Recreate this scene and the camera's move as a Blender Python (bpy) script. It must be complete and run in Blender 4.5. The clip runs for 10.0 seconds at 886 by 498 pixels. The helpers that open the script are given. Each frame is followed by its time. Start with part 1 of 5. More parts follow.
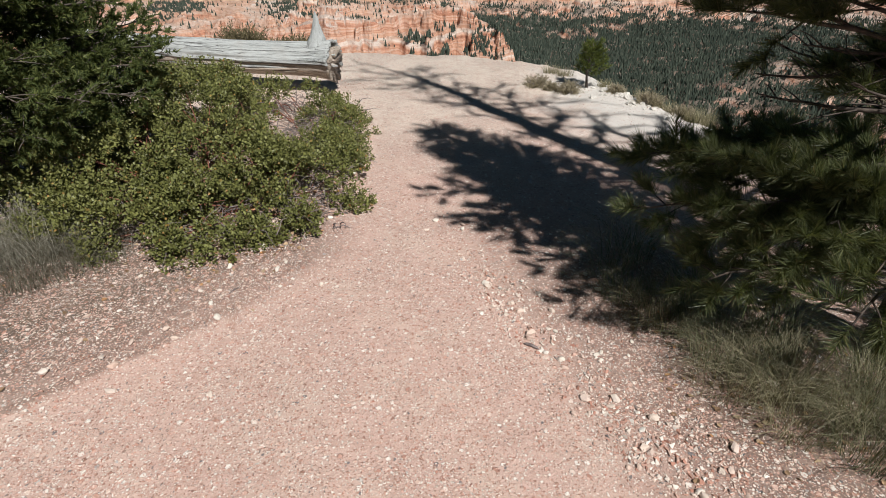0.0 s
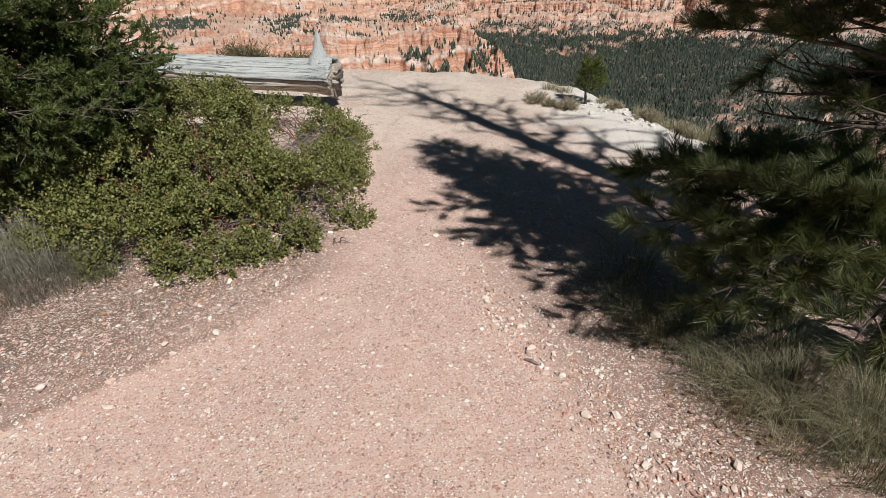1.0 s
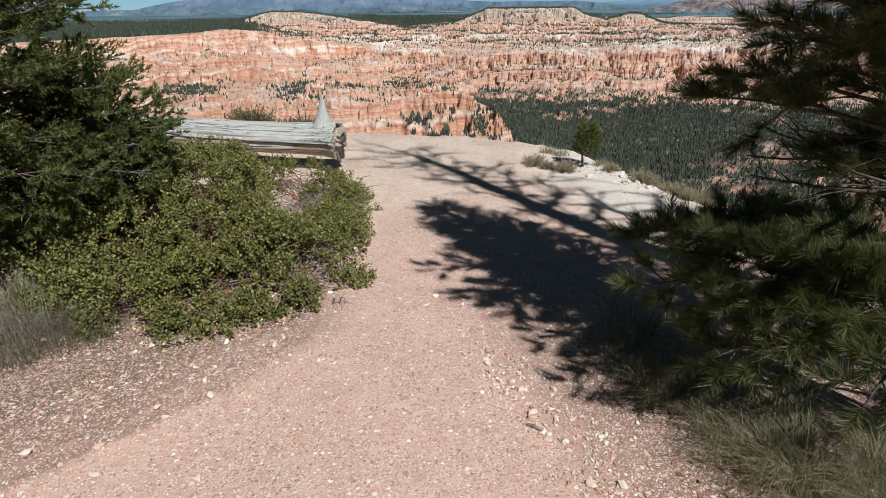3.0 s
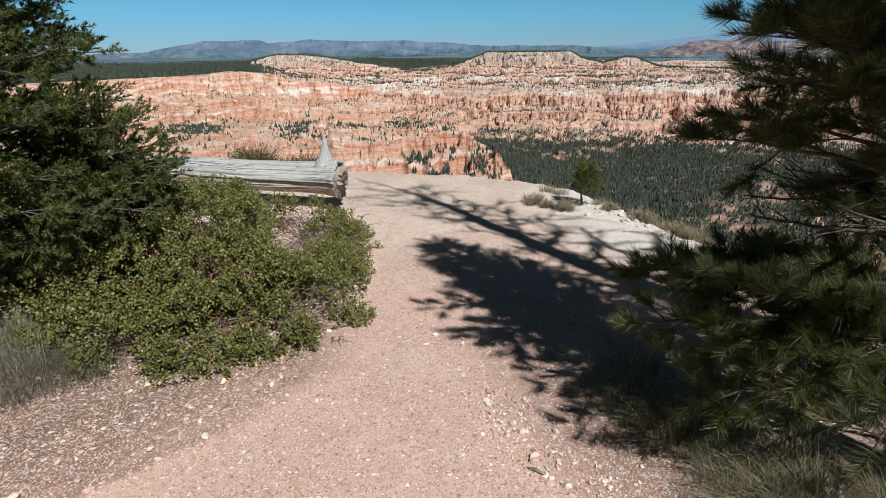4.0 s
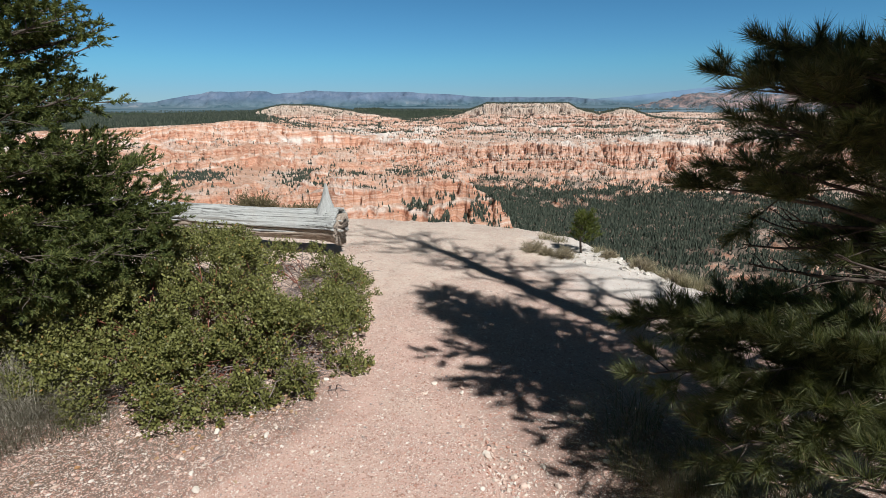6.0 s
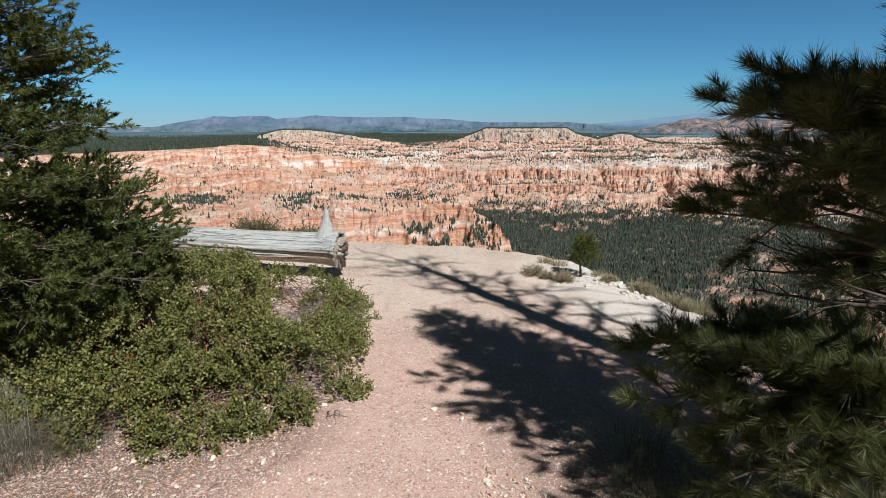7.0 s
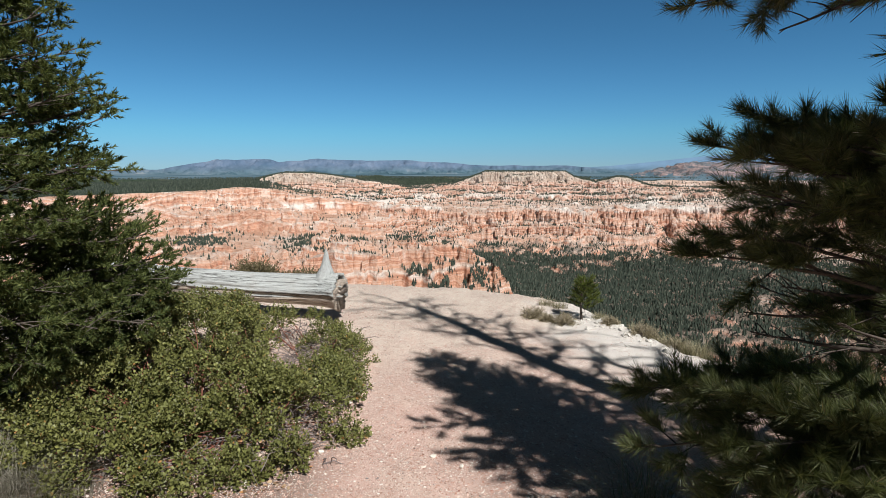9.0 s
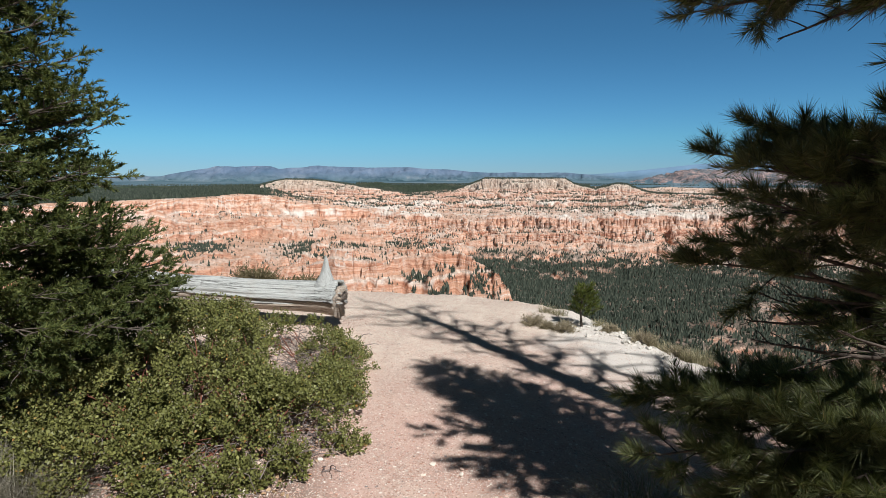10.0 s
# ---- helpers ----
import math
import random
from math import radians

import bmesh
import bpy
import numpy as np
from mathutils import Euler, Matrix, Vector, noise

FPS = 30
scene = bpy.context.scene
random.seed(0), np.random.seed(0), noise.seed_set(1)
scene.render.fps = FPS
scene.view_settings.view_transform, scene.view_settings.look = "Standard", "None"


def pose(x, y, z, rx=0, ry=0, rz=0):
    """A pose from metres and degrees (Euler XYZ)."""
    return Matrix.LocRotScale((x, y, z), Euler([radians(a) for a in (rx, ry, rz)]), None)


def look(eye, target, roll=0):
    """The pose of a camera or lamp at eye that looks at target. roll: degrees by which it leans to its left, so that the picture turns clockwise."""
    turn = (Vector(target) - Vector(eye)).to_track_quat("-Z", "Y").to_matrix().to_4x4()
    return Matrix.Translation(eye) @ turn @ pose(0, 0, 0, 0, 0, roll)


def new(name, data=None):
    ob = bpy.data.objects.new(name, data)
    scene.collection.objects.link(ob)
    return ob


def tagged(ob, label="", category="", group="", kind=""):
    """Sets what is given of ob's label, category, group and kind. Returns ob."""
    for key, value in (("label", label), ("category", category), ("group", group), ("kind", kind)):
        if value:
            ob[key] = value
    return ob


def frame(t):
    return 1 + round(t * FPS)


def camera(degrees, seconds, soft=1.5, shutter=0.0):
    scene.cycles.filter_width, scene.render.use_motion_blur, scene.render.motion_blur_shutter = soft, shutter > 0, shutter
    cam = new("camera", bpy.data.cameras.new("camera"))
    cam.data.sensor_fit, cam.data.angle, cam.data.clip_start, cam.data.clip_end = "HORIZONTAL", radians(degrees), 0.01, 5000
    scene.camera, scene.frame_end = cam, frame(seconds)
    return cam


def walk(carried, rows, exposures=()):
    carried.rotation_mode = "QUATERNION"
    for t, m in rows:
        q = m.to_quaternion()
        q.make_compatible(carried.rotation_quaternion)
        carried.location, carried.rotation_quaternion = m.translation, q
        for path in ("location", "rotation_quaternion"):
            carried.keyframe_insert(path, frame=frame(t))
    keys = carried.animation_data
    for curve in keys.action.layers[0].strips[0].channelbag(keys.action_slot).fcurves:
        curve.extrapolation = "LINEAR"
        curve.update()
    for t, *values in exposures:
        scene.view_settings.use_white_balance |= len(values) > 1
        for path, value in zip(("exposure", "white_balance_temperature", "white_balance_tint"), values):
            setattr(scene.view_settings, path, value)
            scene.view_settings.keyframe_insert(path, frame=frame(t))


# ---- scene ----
# ---- camera: a tripod head that tilts slowly upwards, with a slight lean ----
cam = camera(78.2, 10.0, soft=0.7)
ARM = 0.057          # the lens stands this far in front of the tilt axis
EYE = Vector((0.0, 0.0, 1.6))
TILT = (
    (0.0, 0.31, -31.96, 0.93), (0.5, 0.28, -31.42, 0.89), (1.0, 0.27, -30.40, 0.86), (1.5, 0.24, -29.27, 0.85),
    (2.0, 0.20, -27.73, 0.76), (3.5, 0.16, -22.21, 0.58), (4.0, 0.14, -20.24, 0.49), (4.5, 0.10, -18.90, 0.43),
    (5.0, 0.07, -17.84, 0.38), (5.5, 0.07, -16.62, 0.29), (7.0, 0.04, -12.90, 0.15), (7.5, 0.02, -11.68, 0.14),
    (8.0, 0.03, -10.41, 0.11), (8.5, 0.01, -9.25, 0.06), (9.0, 0.01, -8.52, 0.06), (9.5, 0.01, -8.09, 0.04),
    (10.0, 0.0, -7.80, 0.0))


def facing(yaw, pitch):
    a, b = radians(yaw), radians(pitch)
    return Vector((-math.sin(a) * math.cos(b), math.cos(a) * math.cos(b), math.sin(b)))


rows = []
for t, yaw, pitch, lean in TILT:
    eye = EYE + ARM * (facing(yaw, pitch) - facing(0, -7.8))
    rows.append((t, look(eye, eye + facing(yaw, pitch), -lean)))
walk(cam, rows, exposures=((0.0, 0.18), (4.0, 0.17), (10.0, 0.27)))

# ---- light: clear midday sky, one sun from behind on the right ----
SUN_AZ, SUN_EL = 148.5, 50.0        # degrees clockwise from +y, above the horizon
to_sun = Vector((math.sin(radians(SUN_AZ)) * math.cos(radians(SUN_EL)),
                 math.cos(radians(SUN_AZ)) * math.cos(radians(SUN_EL)), math.sin(radians(SUN_EL))))
world = bpy.data.worlds.new("sky")
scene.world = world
world.use_nodes = True
wn = world.node_tree.nodes
sky = wn.new("ShaderNodeTexSky")
sky.sky_type = "NISHITA"
sky.sun_disc = False
sky.sun_elevation, sky.sun_rotation = radians(SUN_EL), radians(SUN_AZ)
sky.altitude, sky.air_density, sky.dust_density, sky.ozone_density = 2400, 1.1, 0.0, 2.4
wn["Background"].inputs["Strength"].default_value = 0.055
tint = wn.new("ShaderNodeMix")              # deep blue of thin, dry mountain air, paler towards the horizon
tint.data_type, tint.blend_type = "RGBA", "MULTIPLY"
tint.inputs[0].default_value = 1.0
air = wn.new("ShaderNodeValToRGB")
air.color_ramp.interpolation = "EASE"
# stops past 0.25 lie above the view: dimmed and warmed to weaken blue shadow fill
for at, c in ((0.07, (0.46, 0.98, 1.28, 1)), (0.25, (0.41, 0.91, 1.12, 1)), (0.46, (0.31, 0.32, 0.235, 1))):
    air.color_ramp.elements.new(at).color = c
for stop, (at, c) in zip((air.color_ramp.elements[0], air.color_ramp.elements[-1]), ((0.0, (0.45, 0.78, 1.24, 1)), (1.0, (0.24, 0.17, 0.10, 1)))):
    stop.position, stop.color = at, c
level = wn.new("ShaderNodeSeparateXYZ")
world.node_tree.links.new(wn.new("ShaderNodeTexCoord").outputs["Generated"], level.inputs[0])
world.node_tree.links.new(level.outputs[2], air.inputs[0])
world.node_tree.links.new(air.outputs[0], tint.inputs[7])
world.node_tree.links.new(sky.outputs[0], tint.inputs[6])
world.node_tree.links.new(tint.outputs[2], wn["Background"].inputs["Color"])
lamp = bpy.data.lights.new("sun", "SUN")
lamp.energy, lamp.angle, lamp.color = 5.0, radians(0.53), (1.0, 0.97, 0.935)
sun = new("sun", lamp)
sun.matrix_world = look(to_sun * 60, (0, 0, 0))


# ---- small tools ----
def hash01(ix, iy, seed):
    n = (ix * 374761393 + iy * 668265263 + seed * 974634777) & 0xFFFFFFFF
    n = ((n ^ (n >> 13)) * 1274126177) & 0xFFFFFFFF
    return ((n ^ (n >> 16)) & 0xFFFF) / 65535.0


def vnoise(x, y, seed=0):
    """Smooth noise, -1 to 1."""
    ix, iy = np.floor(x).astype(np.int64), np.floor(y).astype(np.int64)
    fx, fy = x - ix, y - iy
    fx, fy = fx * fx * fx * (fx * (fx * 6 - 15) + 10), fy * fy * fy * (fy * (fy * 6 - 15) + 10)
    a = hash01(ix, iy, seed) * (1 - fx) + hash01(ix + 1, iy, seed) * fx
    b = hash01(ix, iy + 1, seed) * (1 - fx) + hash01(ix + 1, iy + 1, seed) * fx
    return (a * (1 - fy) + b * fy) * 2 - 1


def fbm(x, y, octaves=4, seed=0):
    out, amp, total = 0, 1.0, 0.0
    for k in range(octaves):
        out = out + amp * vnoise(x * 2 ** k + 17.3 * k, y * 2 ** k - 9.1 * k, seed + k)
        total += amp
        amp *= 0.5
    return out / total


def smooth(a, b, x):
    t = np.clip((x - a) / (b - a), 0, 1)
    return t * t * (3 - 2 * t)


def mesh_of(name, verts, faces, materials, slots=None, shade=True):
    """One mesh out of arrays; faces is a list of (n, 3) or (n, 4) arrays."""
    me = bpy.data.meshes.new(name)
    faces = [np.asarray(f, dtype=np.int32) for f in faces if len(f)]
    sizes = np.concatenate([np.full(len(f), f.shape[1], dtype=np.int32) for f in faces])
    loops = np.concatenate([f.ravel() for f in faces])
    verts = np.asarray(verts, dtype=np.float32)
    me.vertices.add(len(verts))
    me.vertices.foreach_set("co", verts.ravel())
    me.loops.add(len(loops))
    me.loops.foreach_set("vertex_index", loops)
    me.polygons.add(len(sizes))
    me.polygons.foreach_set("loop_start", np.concatenate(([0], np.cumsum(sizes)[:-1])).astype(np.int32))
    me.polygons.foreach_set("loop_total", sizes)
    for m in materials:
        me.materials.append(m)
    if slots is not None:
        me.polygons.foreach_set("material_index", slots.astype(np.int32))
    me.polygons.foreach_set("use_smooth", np.full(len(sizes), shade, dtype=bool))
    me.update(calc_edges=True)
    me.validate()
    return me


class Soup:
    """Gathers pieces of one mesh."""

    def __init__(self):
        self.v, self.f3, self.f4, self.n = [], [], [], 0

    def add(self, verts, tris=None, quads=None):
        verts = np.asarray(verts, dtype=float).reshape(-1, 3)
        if tris is not None and len(tris):
            self.f3.append(np.asarray(tris) + self.n)
        if quads is not None and len(quads):
            self.f4.append(np.asarray(quads) + self.n)
        self.v.append(verts)
        self.n += len(verts)

    def tube(self, points, radii, sides=6, cap=True):
        p = np.asarray(points, dtype=float)
        radii = np.asarray(radii, dtype=float)
        d = np.gradient(p, axis=0)
        d /= np.linalg.norm(d, axis=1)[:, None] + 1e-9
        ref = np.array([0.31, 0.22, 0.92]) if abs(d[0, 2]) < 0.8 else np.array([0.9, 0.3, 0.1])
        u = np.cross(d, ref)
        u /= np.linalg.norm(u, axis=1)[:, None] + 1e-9
        w = np.cross(d, u)
        a = np.arange(sides) * 2 * np.pi / sides
        ring = p[:, None] + radii[:, None, None] * (np.cos(a)[None, :, None] * u[:, None] + np.sin(a)[None, :, None] * w[:, None])
        k, j = np.meshgrid(np.arange(len(p) - 1), np.arange(sides), indexing="ij")
        j2 = (j + 1) % sides
        quads = np.stack([k * sides + j, k * sides + j2, (k + 1) * sides + j2, (k + 1) * sides + j], -1).reshape(-1, 4)
        verts = ring.reshape(-1, 3)
        tris = []
        if cap:
            verts = np.vstack([verts, p[-1] + d[-1] * radii[-1] * 0.5, p[0]])
            top, low, last = len(p) * sides, len(p) * sides + 1, (len(p) - 1) * sides
            tris = [(last + i, last + (i + 1) % sides, top) for i in range(sides)] + [((i + 1) % sides, i, low) for i in range(sides)]
        self.add(verts, tris, quads)

    def mesh(self, name, material, shade=True, offset=(0, 0, 0)):
        v = np.vstack(self.v) - np.asarray(offset, dtype=float)
        faces = []
        if self.f3:
            faces.append(np.vstack(self.f3))
        if self.f4:
            faces.append(np.vstack(self.f4))
        return mesh_of(name, v, faces, [material], shade=shade)


def thing(name, at, label, category, group="", kind=""):
    ob = new(name)
    ob.location = at
    ob.empty_display_size = 0.1
    return tagged(ob, label, category, group, kind)


def part(name, mesh, parent, label="", kind=""):
    ob = new(name, mesh)
    ob.parent = parent
    return tagged(ob, label, kind=kind)


def unit(a):
    return a / (np.linalg.norm(a, axis=-1, keepdims=True) + 1e-9)


# ---- materials ----
class Mat:
    """A node material with a Principled surface and short calls for its nodes."""

    def __init__(self, name, rough=0.8, spec=0.3):
        self.m = bpy.data.materials.new(name)
        self.m.use_nodes = True
        self.t = self.m.node_tree
        self.b = self.t.nodes["Principled BSDF"]
        self.b.inputs["Roughness"].default_value = rough
        self.b.inputs["Specular IOR Level"].default_value = spec
        self.pos = self.node("ShaderNodeTexCoord").outputs["Object"]

    def node(self, kind, **inputs):
        n = self.t.nodes.new(kind)
        for k, v in inputs.items():
            self.set(n.inputs[k.replace("_", " ")], v)
        return n

    def set(self, socket, value):
        if isinstance(value, bpy.types.NodeSocket):
            self.t.links.new(value, socket)
        else:
            socket.default_value = value

    def noise(self, scale, detail=4, rough=0.6, at=None, distort=0.0):
        n = self.node("ShaderNodeTexNoise", Scale=scale, Detail=detail, Roughness=rough, Distortion=distort, Vector=at or self.pos)
        return n.outputs["Fac"]

    def voronoi(self, scale, feature="F1", at=None, rand=1.0):
        n = self.node("ShaderNodeTexVoronoi", Scale=scale, Randomness=rand, Vector=at or self.pos)
        n.feature = feature
        return n

    def ramp(self, fac, stops, hard=False):
        n = self.node("ShaderNodeValToRGB", Fac=fac)
        e = n.color_ramp.elements
        while len(e) < len(stops):
            e.new(0.5)
        for el, (p, c) in zip(e, stops):
            el.position = p
            el.color = (*c, 1) if len(c) == 3 else c
        if hard:
            n.color_ramp.interpolation = "CONSTANT"
        return n.outputs["Color"]

    def grey(self, fac, a, b, lo=0.0, hi=1.0):
        n = self.node("ShaderNodeMapRange", Value=fac)
        for k, v in zip(("From Min", "From Max", "To Min", "To Max"), (a, b, lo, hi)):
            self.set(n.inputs[k], v)
        return n.outputs["Result"]

    def mix(self, fac, a, b, how="MIX"):
        n = self.node("ShaderNodeMix")
        n.data_type, n.blend_type = "RGBA", how
        for i, v in ((0, fac), (6, a), (7, b)):
            if isinstance(v, tuple):
                v = (*v, 1)[:4]
            self.set(n.inputs[i], v)
        return n.outputs[2]

    def math(self, how, a, b=0.0, c=0.0):
        n = self.node("ShaderNodeMath")
        n.operation = how
        for i, v in enumerate((a, b, c)):
            self.set(n.inputs[i], v)
        return n.outputs[0]

    def xyz(self, at=None):
        n = self.node("ShaderNodeSeparateXYZ", Vector=at or self.pos)
        return n.outputs

    def scaled(self, sx, sy, sz, turn=0.0):
        at = self.pos
        if turn:
            r = self.node("ShaderNodeMapping", Vector=at)
            r.inputs["Rotation"].default_value = (0, 0, radians(turn))
            at = r.outputs[0]
        n = self.node("ShaderNodeMapping", Vector=at)
        n.inputs["Scale"].default_value = (sx, sy, sz)
        return n.outputs[0]

    def bump(self, height, strength=0.5, distance=0.01):
        n = self.node("ShaderNodeBump", Height=height, Strength=strength, Distance=distance)
        last = self.b.inputs["Normal"].links
        if last:
            self.t.links.new(last[0].from_socket, n.inputs["Normal"])
        self.t.links.new(n.outputs[0], self.b.inputs["Normal"])

    def colour(self, c):
        self.set(self.b.inputs["Base Color"], (*c, 1) if isinstance(c, tuple) else c)
        return self


def island(m):
    return m.node("ShaderNodeNewGeometry").outputs["Random Per Island"]


def leafy(name, stops, rough=0.5, spec=0.3, glow=0.25):
    """Leaves and needles: colour differs from leaf to leaf and from clump to clump; light shines through a little."""
    m = Mat(name, rough, spec)
    c = m.ramp(island(m), stops)
    c = m.mix(m.grey(m.noise(3.0, 2), 0.3, 0.7, 0.0, 0.5), c, m.mix(1.0, c, (0.62, 0.66, 0.55), "MULTIPLY"))
    m.colour(c)
    out = m.t.nodes["Material Output"]
    tr = m.node("ShaderNodeBsdfTranslucent", Color=m.mix(1.0, c, (1.0, 1.0, 0.55), "MULTIPLY"))
    mx = m.node("ShaderNodeMixShader", Fac=glow)
    m.t.links.new(m.b.outputs[0], mx.inputs[1])
    m.t.links.new(tr.outputs[0], mx.inputs[2])
    m.t.links.new(mx.outputs[0], out.inputs["Surface"])
    return m.m


def gravel_material():
    m = Mat("pink_gravel_path", 0.9, 0.2)
    x, y, z = m.xyz()
    wide = m.noise(0.8, 5)
    patch = m.noise(2.6, 6, 0.65)
    sand = m.noise(420, 4, 0.7)
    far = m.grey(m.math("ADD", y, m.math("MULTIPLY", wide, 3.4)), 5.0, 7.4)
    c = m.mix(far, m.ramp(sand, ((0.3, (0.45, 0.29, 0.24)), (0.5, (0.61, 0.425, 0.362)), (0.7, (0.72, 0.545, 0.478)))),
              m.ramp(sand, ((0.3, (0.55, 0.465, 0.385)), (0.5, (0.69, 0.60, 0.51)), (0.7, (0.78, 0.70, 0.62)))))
    # trodden tan sand in patches, darker damp-looking dust beside the path
    c = m.mix(m.grey(patch, 0.47, 0.62, 0, 0.8), c, m.mix(far, (0.64, 0.485, 0.41), (0.70, 0.62, 0.53)))
    c = m.mix(m.grey(m.noise(9, 6, 0.75), 0.5, 0.68, 0, 0.6), c, (0.44, 0.29, 0.235))
    edge = m.math("MULTIPLY", m.math("SUBTRACT", m.noise(2.2, 5, 0.7), 0.5), 0.9)
    slant = m.math("ADD", m.math("MULTIPLY", m.math("ADD", x, 1.36), -0.684), m.math("MULTIPLY", m.math("SUBTRACT", y, 1.63), 0.729))
    bank_l = m.math("MULTIPLY", m.grey(m.math("ADD", slant, m.math("MULTIPLY", edge, 0.25)), -0.02, 0.10), m.math("MULTIPLY", m.grey(x, -0.75, -0.45, 1, 0), m.grey(y, 2.6, 3.6, 1, 0)))
    bank_r = m.grey(m.math("ADD", m.math("ADD", x, m.math("MULTIPLY", y, 0.41)), m.math("MULTIPLY", edge, 0.7)), 1.0, 1.45)
    banks = m.math("MAXIMUM", bank_l, m.math("MULTIPLY", bank_r, m.grey(y, 2.2, 3.0, 1, 0)))
    c = m.mix(m.math("MULTIPLY", banks, m.grey(m.noise(1.4, 5, 0.7), 0.3, 0.6, 1.0, 0.72)), c, m.ramp(m.noise(30, 6, 0.75), ((0.35, (0.12, 0.082, 0.066)), (0.55, (0.24, 0.17, 0.14)), (0.7, (0.40, 0.305, 0.26)))))
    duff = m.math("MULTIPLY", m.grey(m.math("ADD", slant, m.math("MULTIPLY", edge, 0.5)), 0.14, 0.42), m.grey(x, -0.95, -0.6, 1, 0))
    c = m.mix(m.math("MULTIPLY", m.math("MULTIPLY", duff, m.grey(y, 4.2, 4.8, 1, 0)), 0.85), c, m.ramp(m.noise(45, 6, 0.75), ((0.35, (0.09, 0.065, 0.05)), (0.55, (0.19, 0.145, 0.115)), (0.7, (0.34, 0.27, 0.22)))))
    # a thin darker streak along the left edge of the path
    edge_streak = m.math("MULTIPLY", m.grey(m.math("ABSOLUTE", m.math("ADD", m.math("SUBTRACT", slant, 0.02), m.math("MULTIPLY", edge, 0.16))), 0.01, 0.05, 1, 0), m.math("MULTIPLY", m.grey(x, -1.0, -0.75, 1, 0), m.grey(y, 2.0, 2.3, 1, 0)))
    c = m.mix(m.math("MULTIPLY", edge_streak, 0.6), c, (0.17, 0.115, 0.09))
    jitter = m.node("ShaderNodeTexNoise", Scale=90.0, Detail=2.0, Vector=m.pos)
    shift = m.node("ShaderNodeVectorMath")
    shift.operation = "SCALE"
    shift.inputs["Scale"].default_value = 0.014
    m.set(shift.inputs[0], jitter.outputs["Color"])
    add = m.node("ShaderNodeVectorMath")
    m.set(add.inputs[0], m.pos)
    m.set(add.inputs[1], shift.outputs[0])
    crooked = add.outputs[0]
    chip_bump = None
    for scale, share, rim_at, soft in ((36, 0.62, 0.34, 0.03), (80, 0.42, 0.37, 0.04), (160, 0.30, 0.42, 0.06)):
        v = m.voronoi(scale, at=crooked)
        pick = m.node("ShaderNodeSeparateColor", Color=v.outputs["Color"]).outputs
        thick = m.math("SUBTRACT", m.grey(m.noise(1.7, 4), 0.4, 0.62, share + 0.24, share - 0.2), m.math("MULTIPLY", banks, 0.04))
        on = m.math("MULTIPLY", m.math("GREATER_THAN", pick[0], thick), m.grey(v.outputs["Distance"], rim_at, rim_at + soft, 1, 0))
        tone = m.ramp(pick[1], ((0.0, (0.28, 0.15, 0.11)), (0.14, (0.50, 0.27, 0.205)), (0.36, (0.66, 0.42, 0.345)), (0.66, (0.74, 0.57, 0.48)), (0.86, (0.86, 0.80, 0.74)), (0.965, (0.88, 0.83, 0.77)), (0.98, (0.20, 0.19, 0.19)), (1.0, (0.16, 0.155, 0.16))))
        c = m.mix(m.math("MULTIPLY", on, 0.9), c, m.mix(m.math("MULTIPLY", far, 0.35), tone, m.mix(0.5, tone, (0.66, 0.58, 0.5))))
        lift = m.math("MULTIPLY", on, 60.0 / scale)
        chip_bump = lift if chip_bump is None else m.math("MAXIMUM", chip_bump, lift)
    # chalk along the drop
    dx, dy = m.math("SUBTRACT", x, 2.1), m.math("SUBTRACT", y, 5.3)
    chalk = m.math("ADD", m.math("SQRT", m.math("ADD", m.math("MULTIPLY", dx, dx), m.math("MULTIPLY", m.math("MULTIPLY", dy, dy), 0.35))), m.math("MULTIPLY", m.math("SUBTRACT", patch, 0.5), 1.8))
    c = m.mix(m.grey(chalk, 0.65, 1.3, 0.85, 0.0), c, m.mix(patch, (0.66, 0.63, 0.58), (0.84, 0.82, 0.78)))
    m.colour(c)
    m.bump(m.noise(14, 6, 0.7), 0.4, 0.03)
    m.bump(sand, 0.5, 0.005)
    m.bump(m.noise(130, 4, 0.75), 0.4, 0.009)
    m.bump(chip_bump, 1.0, 0.012)
    return m.m


